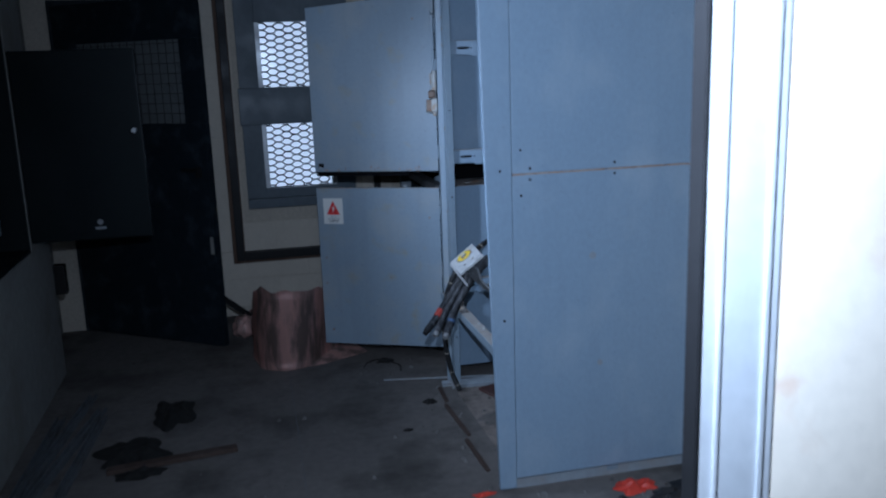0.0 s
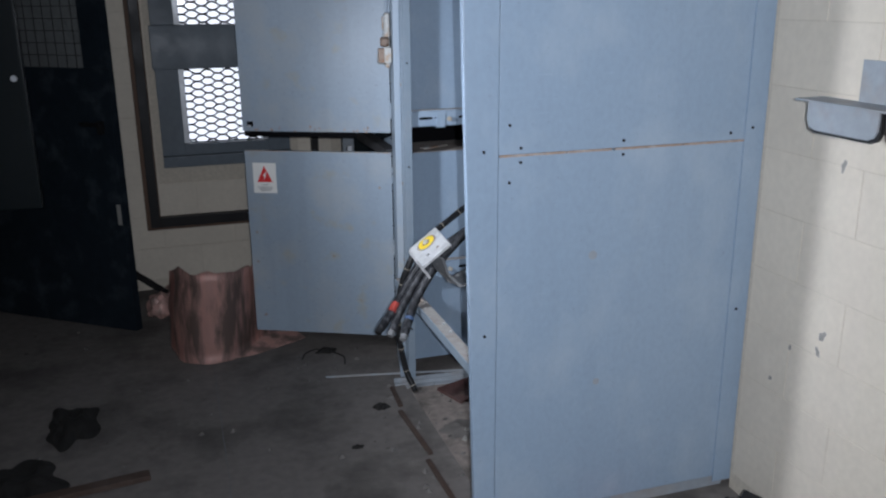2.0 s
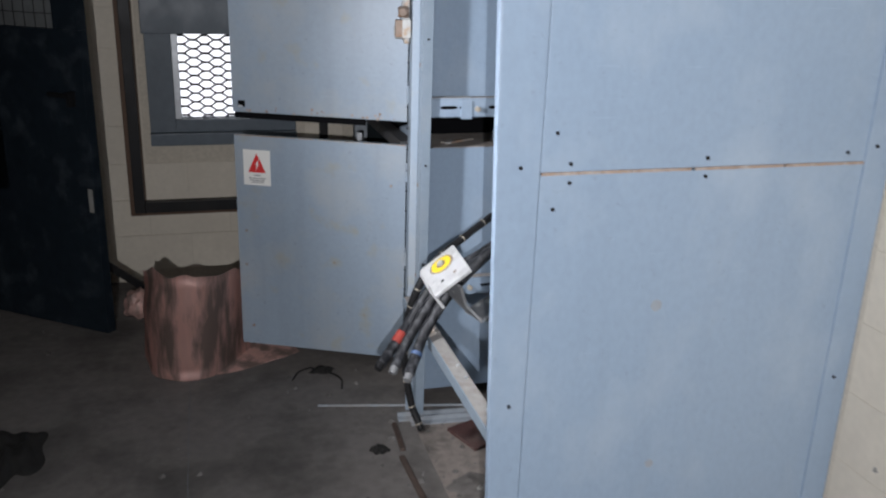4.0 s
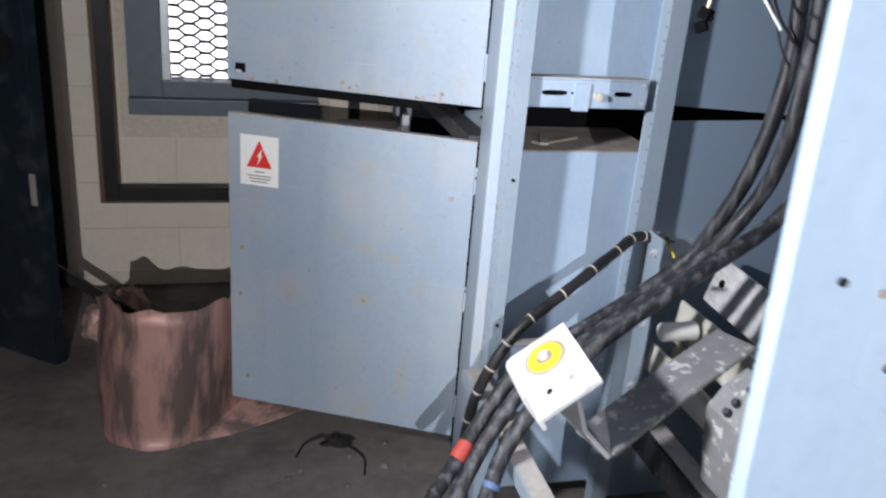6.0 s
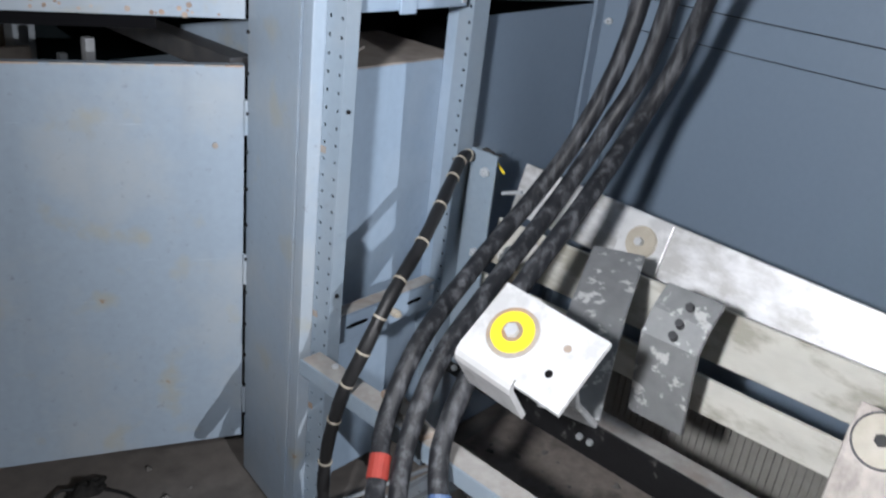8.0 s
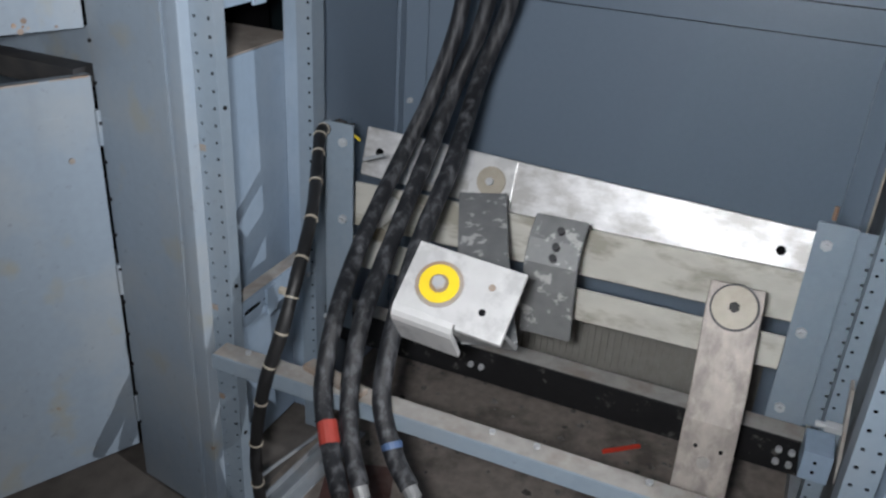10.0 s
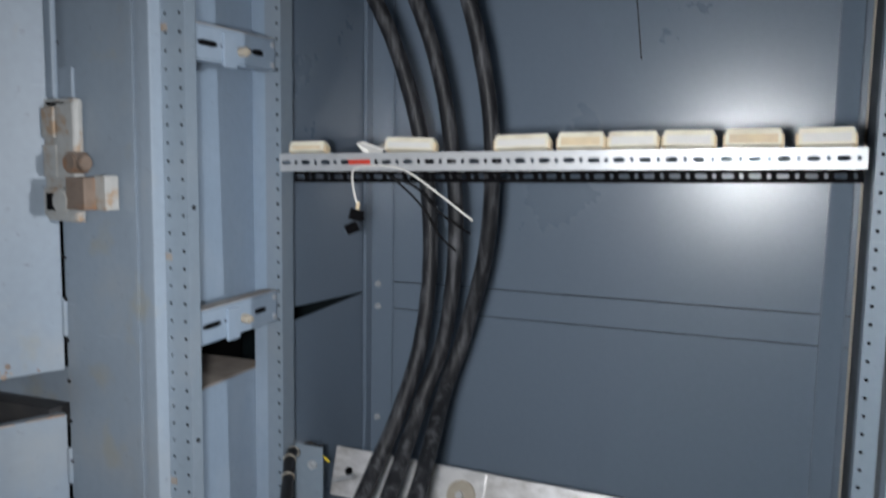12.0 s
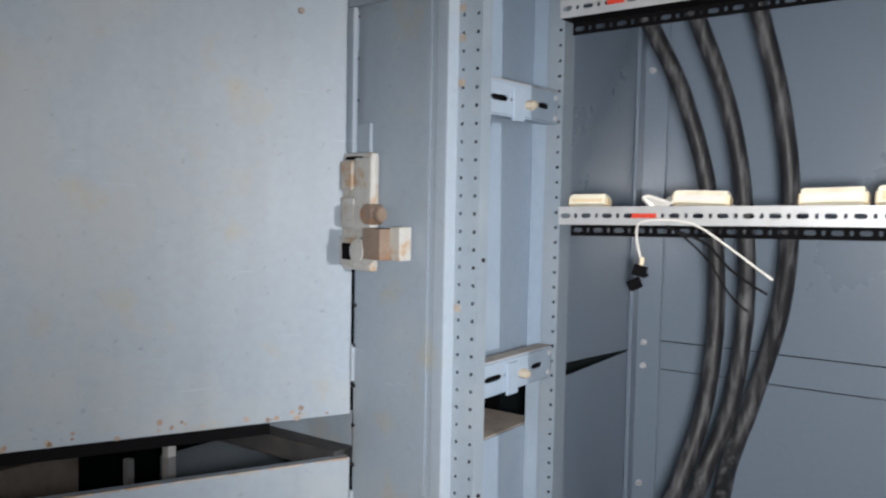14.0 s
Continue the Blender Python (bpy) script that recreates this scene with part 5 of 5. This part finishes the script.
# ---- grit and cracks ----
random.seed(11)
gv, gf = [], []
for k in range(760):
    if k < 150 or k >= 420:
        x, y = random.uniform(0.55, 1.4), random.uniform(3.3, 4.25)
    elif k < 260:
        x, y = random.uniform(0.5, 1.35), random.uniform(2.6, 3.12)
    elif k < 330:
        x, y = random.gauss(0.42, 0.10), random.uniform(3.1, 4.6)
    else:
        x, y = random.uniform(-1.3, 0.5), random.uniform(3.0, 5.6)
    s = random.choice((0.003, 0.004, 0.006, 0.006, 0.010, 0.015))
    a = random.uniform(0, 3.14)
    k0 = len(gv)
    for q in range(5):
        t_ = a + q * 1.2566
        r_ = s * random.uniform(0.6, 1.3)
        gv.append((x + r_ * math.cos(t_), y + r_ * math.sin(t_), 0.0))
    gv.append((x + random.uniform(-0.3, 0.3) * s, y, s * random.uniform(0.4, 0.9)))
    gf.extend([(k0 + q, k0 + (q + 1) % 5, k0 + 5) for q in range(5)])
me_ = bpy.data.meshes.new("floor_grit")
me_.from_pydata(gv, [], gf)
GRIT = mat("grey_grit", (0.16, 0.15, 0.14), 0.9, grain=40, vary=0.5, bump=0.3, stain=(0.05, 0.045, 0.04), stain_amt=0.9, stain_scale=7)
me_.materials.append(GRIT)
tagged(new("floor_grit", me_), "scattered grey concrete chips and grit on the floor", "grit", "", "stuff")


def crack(pts, w=0.004):
    pts = [Vector(p) for p in pts]
    path = smooth_path(pts, 7)
    bm = bmesh.new()
    prev = None
    for i, p in enumerate(path):
        dj = Vector((noise.noise(p * 9), noise.noise(p * 9 + Vector((5, 0, 0))), 0)) * 0.006
        ww = w * (0.5 + abs(noise.noise(p * 14)) * 1.6)
        d_ = (path[min(i + 1, len(path) - 1)] - path[max(i - 1, 0)]).normalized()
        n_ = Vector((-d_.y, d_.x, 0)) * ww
        cur = (bm.verts.new(p + dj + n_), bm.verts.new(p + dj - n_))
        if prev:
            bm.faces.new((prev[0], prev[1], cur[1], cur[0]))
        prev = cur
    return bm


structure("trim_floor_joint", crack([(-0.22, 4.72, 0.0012), (-0.225, 4.3, 0.0012), (-0.23, 3.8, 0.0012), (-0.24, 3.2, 0.0012)], 0.0016), DULL_STEEL)

# ---- marks on the partition by the doorway ----
pt = thing("wall_plate", (0.68, 1.155, 1.5), "dark plate fixed to the partition wall", "plate")
part("plate", obox(pose(0.68, 1.157, 1.57, 0, -18, 0), 0.12, 0.004, 0.14, 0.001), BLACKIRON, pt)

# ---- hook rail on the east wall ----
hk = thing("wall_hook_rack", (XR, 2.85, 1.22), "grey steel bracket rack with two rounded hooks on the wall", "hook rack")
part("top_plate", box(XR - 0.10, XR - 0.002, 2.25, 2.90, 1.338, 1.344, 0.002), PAINT_DIM, hk)
part("back_plate", box(XR - 0.012, XR - 0.002, 2.25, 2.77, 1.344, 1.45, 0.002), PAINT_DIM, hk)


def hook(y0, y1, x0, x1, low):
    pts = ((y0, 1.3375), (y0, 1.295 - low), (y0 - 0.010, 1.276 - low), (y0 - 0.03, 1.268 - low), (y1 + 0.03, 1.268 - low), (y1 + 0.010, 1.276 - low), (y1, 1.295 - low), (y1, 1.3375))
    bm = bmesh.new()
    a = [bm.verts.new((x0, y, z)) for y, z in pts]
    b = [bm.verts.new((x1, y, z)) for y, z in pts]
    bm.faces.new(a)
    bm.faces.new(list(reversed(b)))
    for k in range(len(pts)):
        bm.faces.new((a[k], a[(k + 1) % len(pts)], b[(k + 1) % len(pts)], b[k]))
    return bm


for ya, yb in ((2.85, 2.61), (2.58, 2.34)):
    hk_ = part("hook", hook(ya, yb, XR - 0.098, XR - 0.092, 0.0), PAINT_DIM, hk)
    # slightly larger black copy behind each hook, showing as a rim
    part("rubber_edge", hook(ya + 0.005, yb - 0.005, XR - 0.0915, XR - 0.080, 0.008), BLACK, hk_, "black rounded edge")
SCUFF = mat("grey_scuff", (0.30, 0.285, 0.26), 0.8, grain=50, vary=0.4, bump=0.1)
for y, z, sy, sz, a in ((2.80, 1.17, 0.010, 0.026, 12), (2.80, 0.68, 0.014, 0.026, 35), (2.81, 0.63, 0.012, 0.022, -20), (2.92, 0.60, 0.007, 0.012, 10), (2.99, 0.47, 0.008, 0.012, 40)):
    mk = bmesh.new()
    ring = [mk.verts.new((0, sy * math.cos(q * 0.5236) * random.uniform(0.35, 1.0), sz * math.sin(q * 0.5236) * random.uniform(0.5, 1.0))) for q in range(12)]
    mk.faces.new(ring)
    mk.transform(pose(XR - 0.0028, y, z, a, 0, 0))
    part("scuff_mark", mk, SCUFF, WE, "grey scuff mark")

# ---- painted concrete blocks of the walls ----
BW, BH = 0.39, 0.185
bmk = box(-BW / 2 + 0.0012, BW / 2 - 0.0012, -0.0035, 0.0035, -BH / 2 + 0.0012, BH / 2 - 0.0012, 0.0012)
BLOCK = mesh_from(bmk, "block", CREAM, Vector((0, 0, 0)))
bmk = box(-BW / 4 + 0.0012, BW / 4 - 0.0012, -0.0035, 0.0035, -BH / 2 + 0.0012, BH / 2 - 0.0012, 0.0012)
HALF = mesh_from(bmk, "half_block", CREAM, Vector((0, 0, 0)))


def lay(parent, x0, z0, m, u, skip):
    o = new("block" if u == BW else "half_block", BLOCK if u == BW else HALF)
    o.matrix_world = m @ Matrix.Translation((x0 + u / 2, 0, z0 + BH / 2))
    o.parent = parent


def wall_blocks(parent, m, length, height, clear):
    z = 0.06 - BH + 0.0
    row = 0
    while z < height:
        x = -BW / 2 * (row % 2)
        while x < length:
            if z >= 0 and x >= 0 and x + BW <= length and not clear(x, x + BW, z, z + BH):
                lay(parent, x, z, m, BW, 0)
            else:
                for hx in (x, x + BW / 2):
                    if hx >= -1e-6 and hx + BW / 2 <= length and z >= 0 and not clear(hx, hx + BW / 2, z, z + BH):
                        lay(parent, hx, z, m, BW / 2, 0)
            x += BW
        z += BH
        row += 1


wall_blocks(WN, pose(XL, YF - 0.0025, 0), 2.15, 2.3,
            lambda a, b, c, d: (b > DX0 - XL and a < DX1 - XL and c < DZ) or (b > WX0 - XL and a < WX1 - XL and d > WZ0 and c < WZ1))
wall_blocks(WE, pose(XR + 0.0015, 3.12, 0, 0, 0, -90), 1.8, 2.2, lambda a, b, c, d: False)
